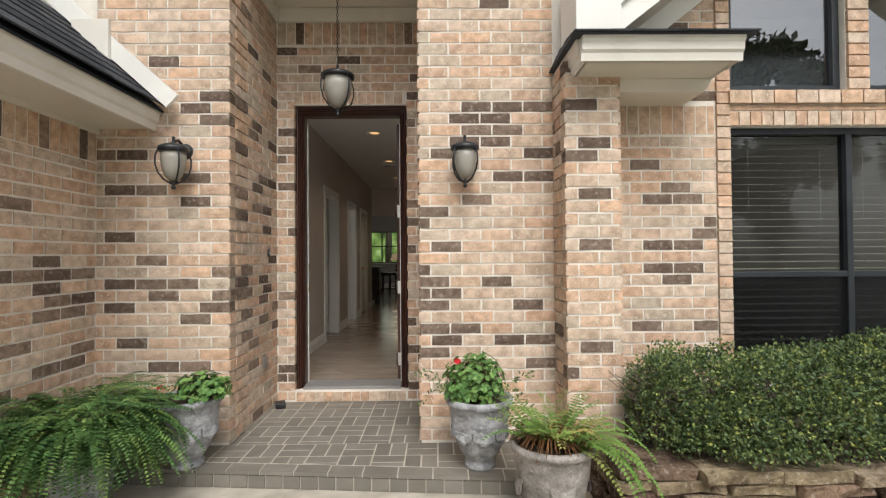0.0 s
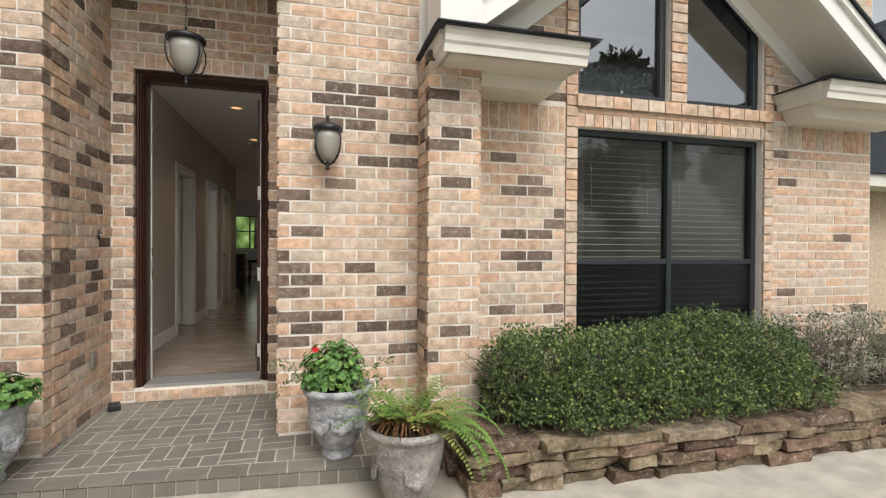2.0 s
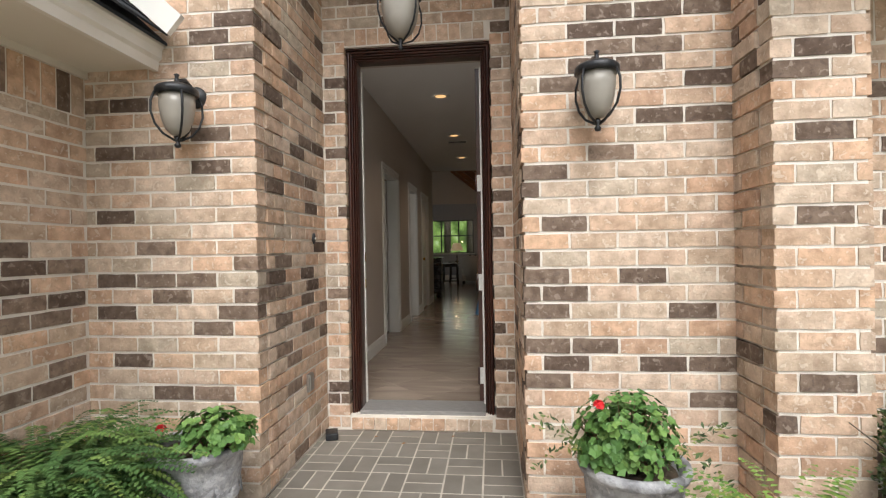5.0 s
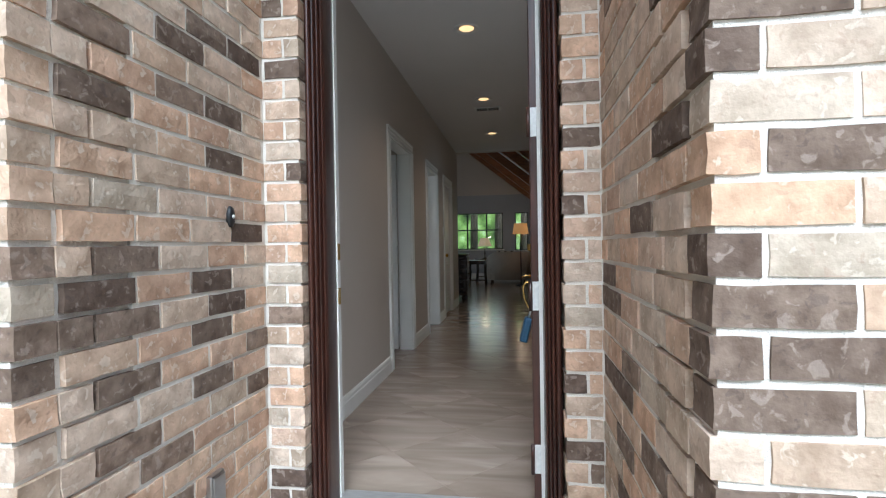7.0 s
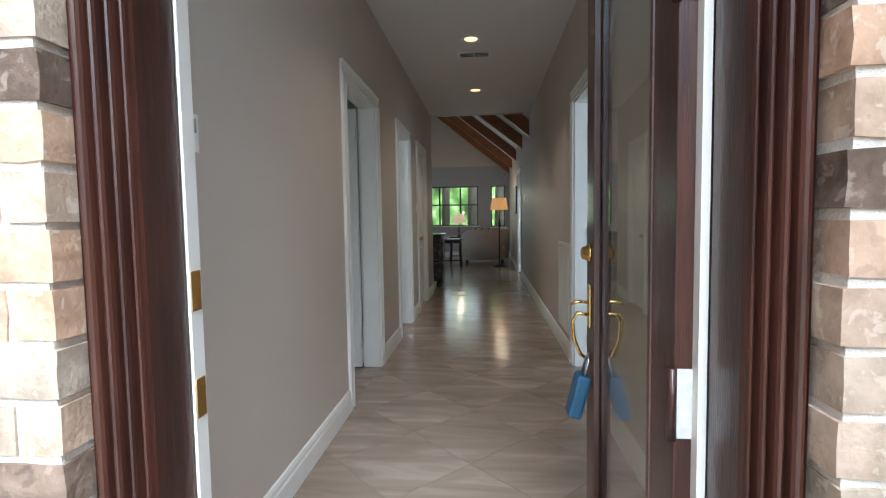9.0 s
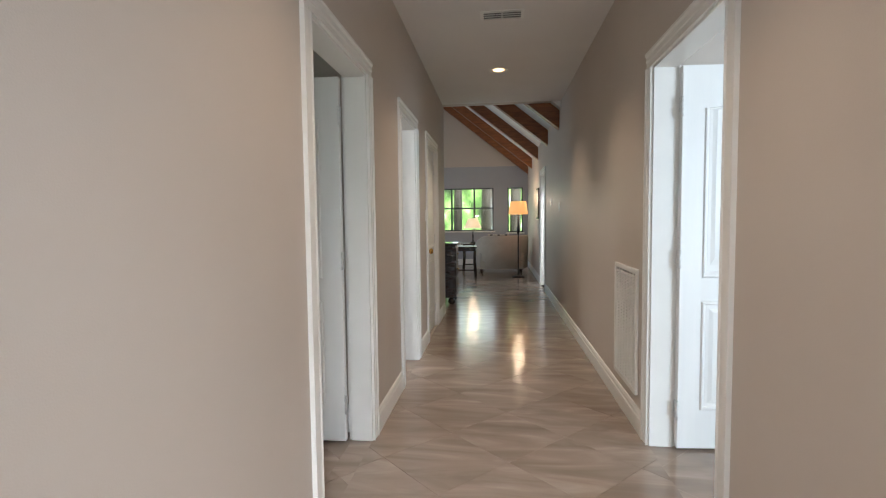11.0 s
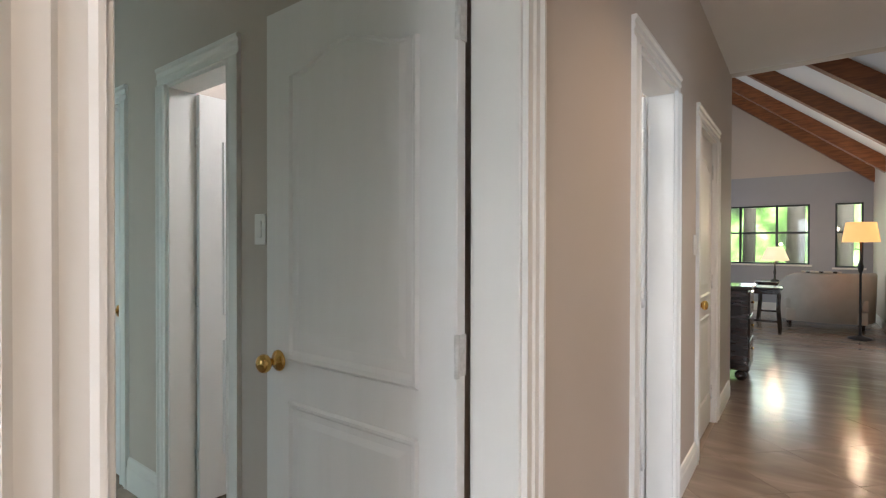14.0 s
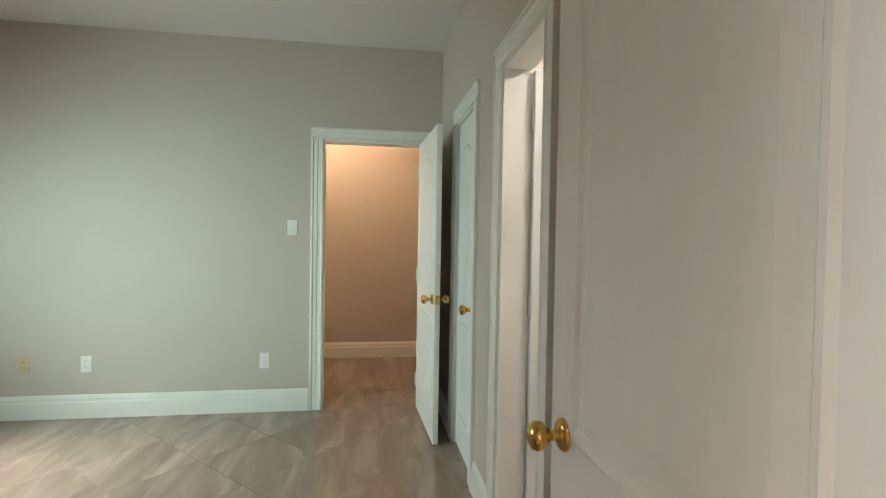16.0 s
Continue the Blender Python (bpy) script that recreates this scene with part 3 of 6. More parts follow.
rest = part("far_floor_tiles", BIGFLOOR, M_FLOOR, floor_ob)
tagged(rest, kind="stuff")

# ---- baseboards and casings ----
BB = [(0.0, 0.0), (0.016, 0.0), (0.016, 0.11), (0.012, 0.122), (0.012, 0.142), (0.007, 0.16), (0.0, 0.165)]


def baseboard_x(x, y0, y1, side, tall=1.0):
    bm = prism(bmesh.new(), [(x + side * d, FL + h * tall) for d, h in BB], y0, y1, "y")
    structure("baseboard", bm, M_TRIM, "white moulded baseboard", "baseboard")


def baseboard_y(y, x0, x1, side):
    bm = prism(bmesh.new(), [(y + side * d, FL + h) for d, h in BB], x0, x1, "x")
    structure("baseboard", bm, M_TRIM, "white moulded baseboard", "baseboard")


CW = 0.085
CAS = [(0.0, 0.0), (CW, 0.0), (CW, 0.019), (CW - 0.014, 0.021), (CW - 0.022, 0.013), (CW - 0.046, 0.015), (CW - 0.052, 0.010), (0.012, 0.011), (0.006, 0.015), (0.0, 0.015)]


def doorway(axis, wall, side, a, b, name, label, depth=0.12, far_side=True):
    """Jamb, stops and moulded casing round an opening from a to b, up to the door height."""
    fr = thing(name, label, "door frame")
    fr["kind"] = "structure"

    def put(nm, u0, u1, w0, w1, z0, z1):
        lo, hi = min(w0, w1), max(w0, w1)
        part(nm, bbox(lo, hi, u0, u1, z0, z1, 0.002, 1) if axis == "x" else bbox(u0, u1, lo, hi, z0, z1, 0.002, 1), M_TRIM, fr)
    back = wall - side * depth
    put("jamb", a - 0.001, a + 0.018, wall + side * 0.001, back - side * 0.001, FL, DH)
    put("jamb", b - 0.018, b + 0.001, wall + side * 0.001, back - side * 0.001, FL, DH)
    put("jamb_head", a + 0.018, b - 0.018, wall + side * 0.001, back - side * 0.001, DH - 0.02, DH + 0.001)
    for face, s in ((wall, side), (back, -side))[: 2 if far_side else 1]:
        for edge, d in ((a + 0.006, -1), (b - 0.006, 1)):
            pts = [(face + s * h, edge + d * w) for w, h in CAS] if axis == "x" else [(edge + d * w, face + s * h) for w, h in CAS]
            part("casing", prism(bmesh.new(), pts, FL, DH - 0.005, "z"), M_TRIM, fr)
        if axis == "x":
            bm = prism(bmesh.new(), [(face + s * h, DH - 0.006 + w) for w, h in CAS], a - CW + 0.006, b + CW - 0.006, "y")
        else:
            bm = prism(bmesh.new(), [(face + s * h, DH - 0.006 + w) for w, h in CAS], a - CW + 0.006, b + CW - 0.006, "x")
        part("head_casing", bm, M_TRIM, fr)
    return fr


def knob_mesh():
    return lathe([(0.0, 0.0), (0.033, 0.0), (0.033, 0.004), (0.026, 0.010), (0.012, 0.013), (0.011, 0.030), (0.018, 0.036), (0.027, 0.045), (0.029, 0.056), (0.025, 0.066), (0.014, 0.072), (0.0, 0.073)], 20)


def arch_panel(w, h, rise, inset=0.03):
    """A raised panel with a cathedral top, its outline in x and z from (0, 0)."""
    pts = [(0, 0), (w, 0), (w, h - rise)]
    for i in range(1, 12):
        s = 1 - i / 12
        k = 0.5 - 0.5 * math.cos(2 * math.pi * s)
        pts.append((w * s, h - rise + rise * k))
    pts.append((0, h - rise))
    return pts


def moulded_ring(bm, pts, y, s, grow):
    """A raised bead that follows an outline, and a slightly raised field inside it."""
    cx = sum(p[0] for p in pts) / len(pts)
    cz = sum(p[1] for p in pts) / len(pts)
    w = max(p[0] for p in pts) - min(p[0] for p in pts)
    h = max(p[1] for p in pts) - min(p[1] for p in pts)

    def ring(d, lift):
        return [bm.verts.new((cx + (p[0] - cx) * (1 - 2 * d / w), y + s * lift, cz + (p[1] - cz) * (1 - 2 * d / h))) for p in pts]
    rows = [ring(d, t) for d, t in ((0.0, 0.0), (0.006, 0.009), (0.014, 0.009), (0.022, 0.002), (0.040, 0.003), (0.060, 0.008))]
    n = len(pts)
    for p, q in zip(rows, rows[1:]):
        for i in range(n):
            bm.faces.new((p[i], p[(i + 1) % n], q[(i + 1) % n], q[i]))
    bm.faces.new(rows[-1])


def door_leaf(width, at, label, hinge_sides=True, knob=True, name="interior_door"):
    """Two-panel door with an arched upper panel. Local: hinge at x = 0, leaf along +x, faces at y = -0.0175 and 0.0175."""
    t = 0.0175
    d = thing(name, label, "door", at)
    slab = part("slab", bbox(0.003, width, -t, t, FL + 0.012, DH - 0.024, 0.0025, 1), M_DOORW, d)
    st = 0.115
    for s in (-1, 1):
        bm = bmesh.new()
        moulded_ring(bm, [(st + p[0], FL + 0.92 + p[1]) for p in arch_panel(width - 2 * st, 0.93, 0.06)], s * t, s, 1)
        part("upper_panel", bm, M_DOORW, d)
        bm = bmesh.new()
        moulded_ring(bm, [(st, FL + 0.22), (width - st, FL + 0.22), (width - st, FL + 0.80), (st, FL + 0.80)], s * t, s, 1)
        part("lower_panel", bm, M_DOORW, d)
        if knob:
            part("knob", knob_mesh(), M_BRASS, d, "polished brass knob", pose(width - 0.065, s * t, FL + 0.915, -90 * s, 0, 0))
    if knob:
        part("latch_plate", bbox(width - 0.001, width + 0.0015, -0.012, 0.012, FL + 0.885, FL + 0.945, 0.001, 1), M_BRASS, d)
    for hz in (0.22, 1.02, 1.80):
        bm = tube([(0, t + 0.004, FL + hz - 0.05), (0, t + 0.004, FL + hz + 0.05)], 0.007, 8)
        h = part("hinge", bm, M_HINGEW, d, "white painted hinge")
        part("hinge_leaf", bx(-0.002, 0.002, -t + 0.004, t + 0.004, FL + hz - 0.048, FL + hz + 0.048), M_HINGEW, h)
    return d


doorway("x", HL, 1, *D1, "door_frame_bedroom", "white moulded casing of the bedroom doorway")
doorway("x", HL, 1, *D2, "door_frame_bath", "white moulded casing of a hall doorway")
doorway("x", HL, 1, *D3, "door_frame_closet", "white moulded casing of the closed hall door", far_side=False)
doorway("x", HR, -1, *R1, "door_frame_study", "white moulded casing of the study doorway")
doorway("x", HR, -1, 13.25, 14.05, "door_frame_far", "white moulded casing of the far doorway", far_side=False)
doorway("x", BX, 1, *OD, "door_frame_passage", "white moulded casing of the passage doorway")
doorway("y", BY, -1, *BD, "door_frame_bedroom_bath", "white moulded casing of the bath doorway")
doorway("y", BY, -1, *CL, "door_frame_bedroom_closet", "white moulded casing of the closet doorway")
# leaves
door_leaf(0.745, pose(HL - 0.136, D1[1] - 0.040, 0, 0, 0, 180), "open white two-panel door with arched top panel")
door_leaf(0.68, pose(HL - 0.125, D2[1] - 0.045, 0, 0, 0, 176), "open white two-panel door of the bath")
door_leaf(0.72, pose(HL - 0.045, D3[1] - 0.02, 0, 0, 0, -90), "closed white two-panel hall door with brass knob")
door_leaf(0.82, pose(HR + 0.125, R1[1] - 0.040, 0, 0, 0, 4) @ Matrix.Diagonal((1, -1, 1, 1)), "open white two-panel door of the study")
door_leaf(0.73, pose(BX + 0.02, OD[1] - 0.022, 0, 0, 0, 3) @ Matrix.Diagonal((1, -1, 1, 1)), "open white two-panel door to the passage")
door_leaf(0.50, pose(BD[0] + 0.03, BY + 0.125, 0, 0, 0, 84), "open white door of the bath, seen edge on", knob=False)
door_leaf(0.53, pose(CL[0] + 0.01, BY + 0.03, 0, 0, 0, 0) @ Matrix.Diagonal((1, -1, 1, 1)), "closed white two-panel closet door")
for y0, y1 in ((DW + 0.28, D1[0] - CW), (D1[1] + CW, D2[0] - CW), (D2[1] + CW, D3[0] - CW), (D3[1] + CW, END)):
    baseboard_x(HL, y0, y1, 1, 0.82)
for y0, y1 in ((DW + 0.28, R1[0] - CW), (R1[1] + CW, 13.25 - CW), (14.05 + CW, LB)):
    baseboard_x(HR, y0, y1, -1, 0.82)
baseboard_x(BX, SB + 0.08, OD[0] - CW, 1)
baseboard_y(BY, BX, CL[0] - CW, -1)
baseboard_y(BY, CL[1] + CW, BD[0] - CW, -1)
baseboard_y(BY, BD[1] + CW, HL - 0.12, -1)
baseboard_x(-6.75, 5.5, 8.2, 1)
baseboard_x(HL - 0.12, DW + 0.3, D1[0] - CW, -1)
baseboard_y(LB, LX, HR, -1)

# ---- front door: frame, sill and glazed leaf ----
df = thing("front_door_frame", "dark stained wooden front door frame with reeded mouldings", "door frame")
df["kind"] = "structure"
DF = DW + 0.09
REED = [(0.0, 0.0), (0.0, 0.040)]
for w0, w1, rise in ((0.002, 0.024, 0.046), (0.026, 0.042, 0.036), (0.044, 0.057, 0.022), (0.059, 0.070, 0.008)):
    REED += [((w0 + w1) / 2 - (w1 - w0) / 2 * math.cos(math.pi * q / 6), rise - 0.012 + 0.012 * math.sin(math.pi * q / 6)) for q in range(7)]
REED += [(0.072, -0.01), (0.072, -0.10), (0.0, -0.10)]
REED = [(w * 0.82, h) for w, h in REED]
for edge, d in ((DX0, 1), (DX1, -1)):
    part("door_post", prism(bmesh.new(), [(edge + d * w, DF - 0.005 - h) for w, h in REED], 0.18, DTOP - 0.0, "z"), M_WOOD, df)
part("door_head", prism(bmesh.new(), [(DF - 0.006 - h, DTOP + 0.002 - w) for w, h in REED], DX0 - 0.002, DX1 + 0.002, "x"), M_WOOD, df)
part("drip_cap", bbox(DX0 - 0.02, DX1 + 0.02, DF - 0.06, DF + 0.01, DTOP, DTOP + 0.025, 0.005), M_WOOD, df)
part("threshold", bbox(DX0 + 0.0595, DX1 - 0.0595, DW + 0.02, DW + 0.26, FL - 0.03, FL + 0.006, 0.004), M_ALU, df, "metal threshold strip")
part("inner_jamb", bx(DX0 + 0.0595, DX0 + 0.065, DW + 0.192, DW + 0.225, FL, DTOP - 0.09), M_TRIM, df, "white inside jamb")
part("inner_jamb", bx(DX1 - 0.073, DX1 - 0.0595, DW + 0.192, DW + 0.235, FL, DTOP - 0.09), M_TRIM, df, "white inside jamb")
for z in (1.08, 1.27):
    part("strike_plate", bbox(DX0 + 0.064, DX0 + 0.0665, DW + 0.195, DW + 0.222, z - 0.035, z + 0.035, 0.001), M_BRASS, df, "brass strike plate")
LW = 0.84
leaf = thing("front_door", "open dark wooden front door with a tall glass pane", "door", pose(DX1 - 0.079, DW + 0.215, 0, 0, 0, 88.0))
TL = 0.0225
for x0, x1, z0, z1, nm in ((0.0, 0.125, FL + 0.02, DTOP - 0.1, "stile"), (LW - 0.125, LW, FL + 0.02, DTOP - 0.1, "stile"), (0.125, LW - 0.125, FL + 0.02, FL + 0.27, "bottom_rail"), (0.125, LW - 0.125, DTOP - 0.23, DTOP - 0.1, "top_rail")):
    part(nm, bbox(x0, x1, -TL, TL, z0, z1, 0.003), M_WOOD, leaf)
pane = part("pane", bx(0.125, LW - 0.125, -0.004, 0.004, FL + 0.27, DTOP - 0.23), M_GLASS, leaf, "clear glass pane")
pane.visible_shadow = False
for s in (-1, 1):
    for x0, x1, z0, z1 in ((0.125, 0.142, FL + 0.27, DTOP - 0.23), (LW - 0.142, LW - 0.125, FL + 0.27, DTOP - 0.23), (0.142, LW - 0.142, FL + 0.27, FL + 0.287), (0.142, LW - 0.142, DTOP - 0.247, DTOP - 0.23)):
        part("glazing_bead", bbox(x0, x1, min(s * 0.005, s * 0.026), max(s * 0.005, s * 0.026), z0, z1, 0.004), M_WOOD, leaf)
for hz in (0.20, 0.86, 1.56):
    h = part("hinge", tube([(-0.004, TL + 0.004, FL + hz - 0.06), (-0.004, TL + 0.004, FL + hz + 0.06)], 0.008, 10), M_WOOD, leaf, "painted over hinge")
    part("hinge_leaf", bx(-0.003, -0.0005, -TL, TL, FL + hz - 0.058, FL + hz + 0.058), M_HINGEW, h, "bare metal hinge leaf")
HX = LW - 0.06
for s in (-1, 1):
    part("deadbolt", lathe([(0.0, 0), (0.032, 0), (0.030, 0.008), (0.022, 0.012), (0.020, 0.024), (0.014, 0.028), (0.0, 0.028)], 18), M_BRASS, leaf, "brass deadbolt", pose(HX, s * TL, 1.27, -90 * s, 0, 0))
    hs = part("handle_plate", bbox(HX - 0.022, HX + 0.022, min(s * TL, s * (TL + 0.006)), max(s * TL, s * (TL + 0.006)), 1.03, 1.17, 0.003), M_BRASS, leaf, "brass handle plate")
    part("thumb_latch", tube([(HX, s * TL, 1.11), (HX, s * (TL + 0.04), 1.113), (HX, s * (TL + 0.06), 1.105)], 0.005, 8), M_BRASS, hs)
    part("pull", tube([(HX, s * TL, 1.07), (HX, s * (TL + 0.04), 1.075), (HX, s * (TL + 0.055), 1.05), (HX, s * (TL + 0.05), 0.99), (HX, s * (TL + 0.03), 0.94), (HX, s * TL, 0.92)], 0.006, 8), M_BRASS, hs)
lock = thing("lock_box_tag", "blue plastic lock box hung from the door handle", "lock box", pose(-0.385, DW + 0.19 + HX, 0.815))
part("case", bbox(-0.022, 0.022, -0.036, 0.036, -0.07, 0.07, 0.010), M_BLUE, lock)
part("shackle", tube([(0.0, -0.02, 0.07), (0.0, -0.02, 0.12), (0.0, 0.0, 0.14), (0.0, 0.02, 0.12), (0.0, 0.02, 0.07)], 0.004, 8), M_STEEL, lock)
lock.matrix_basis = pose(-0.385, DW + 0.19 + HX, 0.815, 0, 14, 0)

# ---- porch slab with basket-weave tiles ----
PZ = 0.10
FRONT = ((-2.29, 3.02), (0.62, 2.775))     # front edge of the step


def front_y(x):
    (xa, ya), (xb, yb) = FRONT
    return ya + (yb - ya) * (x - xa) / (xb - xa)


slab_pts = [(-2.29, front_y(-2.29) + 0.006), (0.614, front_y(0.614) + 0.006), (0.614, F), (NR, F), (NR, DW), (NL, DW), (NL, F), (-2.29, F)]
porch = structure("porch_floor", prism(bmesh.new(), slab_pts, -0.1, PZ - 0.0006, "z"), M_GROUT, "raised porch floor in grey tile with pale grout", "porch")


def lay_tile(q):
    part("tile", prism(bmesh.new(), q, PZ - 0.02, PZ + 0.0005 * random.random(), "z"), M_TILE, porch)


def basket(x0, x1, y0, y1):
    s, g = 0.205, 0.005
    nx, ny = int((x1 - x0) / s) + 2, int((y1 - y0) / s) + 2
    for i in range(nx):
        for j in range(ny):
            ax, ay = x1 - (i + 1) * s, y1 - (j + 1) * s
            for k in (0, 1):
                if (i + j) % 2:
                    r = (ax + g, ax + s - g, ay + k * s / 2 + g, ay + (k + 1) * s / 2 - g)
                else:
                    r = (ax + k * s / 2 + g, ax + (k + 1) * s / 2 - g, ay + g, ay + s - g)
                q = clip_poly([(r[0], r[2]), (r[1], r[2]), (r[1], r[3]), (r[0], r[3])], x0, x1, y0, y1)
                if not q:
                    continue
                ymin = min(p[1] - front_y(p[0]) for p in q)
                if ymin < 0.115:
                    q = [(p[0], max(p[1], front_y(p[0]) + 0.115)) for p in q]
                    if max(p[1] for p in q) - min(p[1] for p in q) < 0.02 or len({(round(p[0], 3), round(p[1], 3)) for p in q}) < 4:
                        continue
                lay_tile(q)


basket(NL + 0.002, NR - 0.002, F, DW - 0.005)
basket(-2.285, 0.61, 2.8, F - 0.002)
slope = (FRONT[1][1] - FRONT[0][1]) / (FRONT[1][0] - FRONT[0][0])
x = -2.285
while x < 0.60:
    w = 0.205
    xe = min(x + w - 0.008, 0.612)
    lay_tile([(x, front_y(x) - 0.004), (xe, front_y(xe) - 0.004), (xe, front_y(xe) + 0.105), (x, front_y(x) + 0.105)])
    x += w
x = -2.285
while x < 0.60:
    xe = min(x + 0.097, 0.612)
    part("riser_tile", prism(bmesh.new(), [(x, front_y(x) - 0.005), (xe, front_y(xe) - 0.005), (xe, front_y(xe) + 0.008), (x, front_y(x) + 0.008)], 0.004, PZ - 0.024, "z"), M_TILE, porch)
    x += 0.1055
structure("porch_ceiling", bx(NL - 0.01, NR + 0.01, F + 0.01, DW + 0.01, 3.56, 3.66), M_SOFFIT, "cream painted porch ceiling", "ceiling")
for nm, b in (("trim_back", (NL, NR, DW - 0.03, DW - 0.002, 3.43, 3.557)), ("trim_left", (NL + 0.002, NL + 0.03, F + 0.02, DW - 0.032, 3.43, 3.557)), ("trim_right", (NR - 0.03, NR - 0.002, F + 0.02, DW - 0.032, 3.43, 3.557))):
    structure(nm, bbox(*b, 0.006), M_FASCIA, "cream trim under the porch ceiling", "trim")

# ---- roof edges ----
CROWN = [(0.0, 0.0), (0.025, 0.0), (0.03, 0.045), (0.045, 0.06), (0.048, 0.10), (0.06, 0.115), (0.062, 0.135), (0.0, 0.135)]


def shingle_rows(parent, rows, across, place, w=0.24):
    """Overlapping shingles; place(a, s) gives a point at a along the eave and s up the slope."""
    for r in range(rows):
        a = across[0] - (w / 2 if r % 2 else 0)
        while a < across[1]:
            a0, a1 = max(a + 0.002, across[0]), min(a + w - 0.002, across[1])
            if a1 - a0 > 0.03:
                bm = bmesh.new()
                s0, s1 = r * 0.13 - 0.01 * random.random(), r * 0.13 + 0.20
                lo = [place(a0, s0, 0.012), place(a1, s0, 0.012), place(a1, s1, 0.002), place(a0, s1, 0.002)]
                un = [place(a0, s0, 0.002), place(a1, s0, 0.002), place(a1, s1, 0.0), place(a0, s1, 0.0)]
                top = [bm.verts.new(v) for v in lo]
                bot = [bm.verts.new(v) for v in un]
                bm.faces.new(top)
                bm.faces.new(bot[::-1])
                for i in range(4):
                    bm.faces.new((top[i], bot[i], bot[(i + 1) % 4], top[(i + 1) % 4]))
                part("shingle", bm, M_SHINGLE, parent)
            a += w


EX, EZ = -1.90, 2.225     # wing eave
wr = thing("garage_wing_roof", "charcoal shingle roof edge with cream fascia over the wing wall", "roof")
wr["kind"] = "structure"
part("soffit", bx(GX + 0.001, EX - 0.02, -4.0, F - 0.002, EZ + 0.015, EZ + 0.04), M_SOFFIT, wr, "cream soffit board")
part("frieze", bx(GX + 0.001, GX + 0.02, -4.0, F - 0.003, EZ - 0.02, EZ + 0.014), M_SOFFIT, wr)
part("fascia", prism(bmesh.new(), [(EX - 0.025 + d, EZ + h) for d, h in CROWN], -4.0, F - 0.004), M_FASCIA, wr, "moulded cream fascia")
RS = 0.90
part("deck", prism(bmesh.new(), [(EX + 0.05, EZ + 0.137), (-3.4, EZ + 0.137 + RS * (3.45 + EX)), (-3.4, EZ + 0.11 + RS * (3.45 + EX)), (EX + 0.05, EZ + 0.12)], -4.0, F - 0.005), M_SHINGLE, wr)
nrm = Vector((RS, 0, 1)).normalized()
sdir = Vector((-1, 0, RS)).normalized()
base_e = Vector((EX + 0.065, 0, EZ + 0.137))
shingle_rows(wr, 7, (0.6, F - 0.05), lambda a, s, h: base_e + Vector((0, a, 0)) + sdir * s + nrm * (h + 0.02))
tip = Vector((-1.765, 0, 2.35))
q = [tip, tip + Vector((-1.2, 0, 1.2 * RS)), tip + Vector((-1.2, 0, 1.2 * RS)) + nrm * 0.11, tip + nrm * 0.11]
part("rake_board", prism(bmesh.new(), [(v.x, v.z) for v in q], F - 0.13, F - 0.10), M_TRIM, wr, "white sloping trim board")
part("rake_step", bbox(-2.36, -2.12, F - 0.16, F - 0.131, 2.60, 2.92, 0.004), M_FASCIA, wr, "cream end block of the trim")
cam_s = thing("security_camera", "small white bullet camera under the soffit", "camera", pose(-2.06, 2.22, EZ + 0.013))
part("mount", lathe([(0.0, 0.0), (0.03, 0.0), (0.03, -0.012), (0.012, -0.02), (0.012, -0.06), (0.0, -0.06)], 14), M_PLAST, cam_s)
part("housing", lathe([(0.0, -0.05), (0.027, -0.05), (0.03, 0.0), (0.03, 0.06), (0.0, 0.06)], 16, None, pose(0.0, -0.01, -0.085, 80, 0, 40)), M_PLAST, cam_s)
part("lens", lathe([(0.0, -0.053), (0.022, -0.053), (0.022, -0.049), (0.0, -0.049)], 16, None, pose(0.0, -0.01, -0.085, 80, 0, 40)), M_BLACK, cam_s)


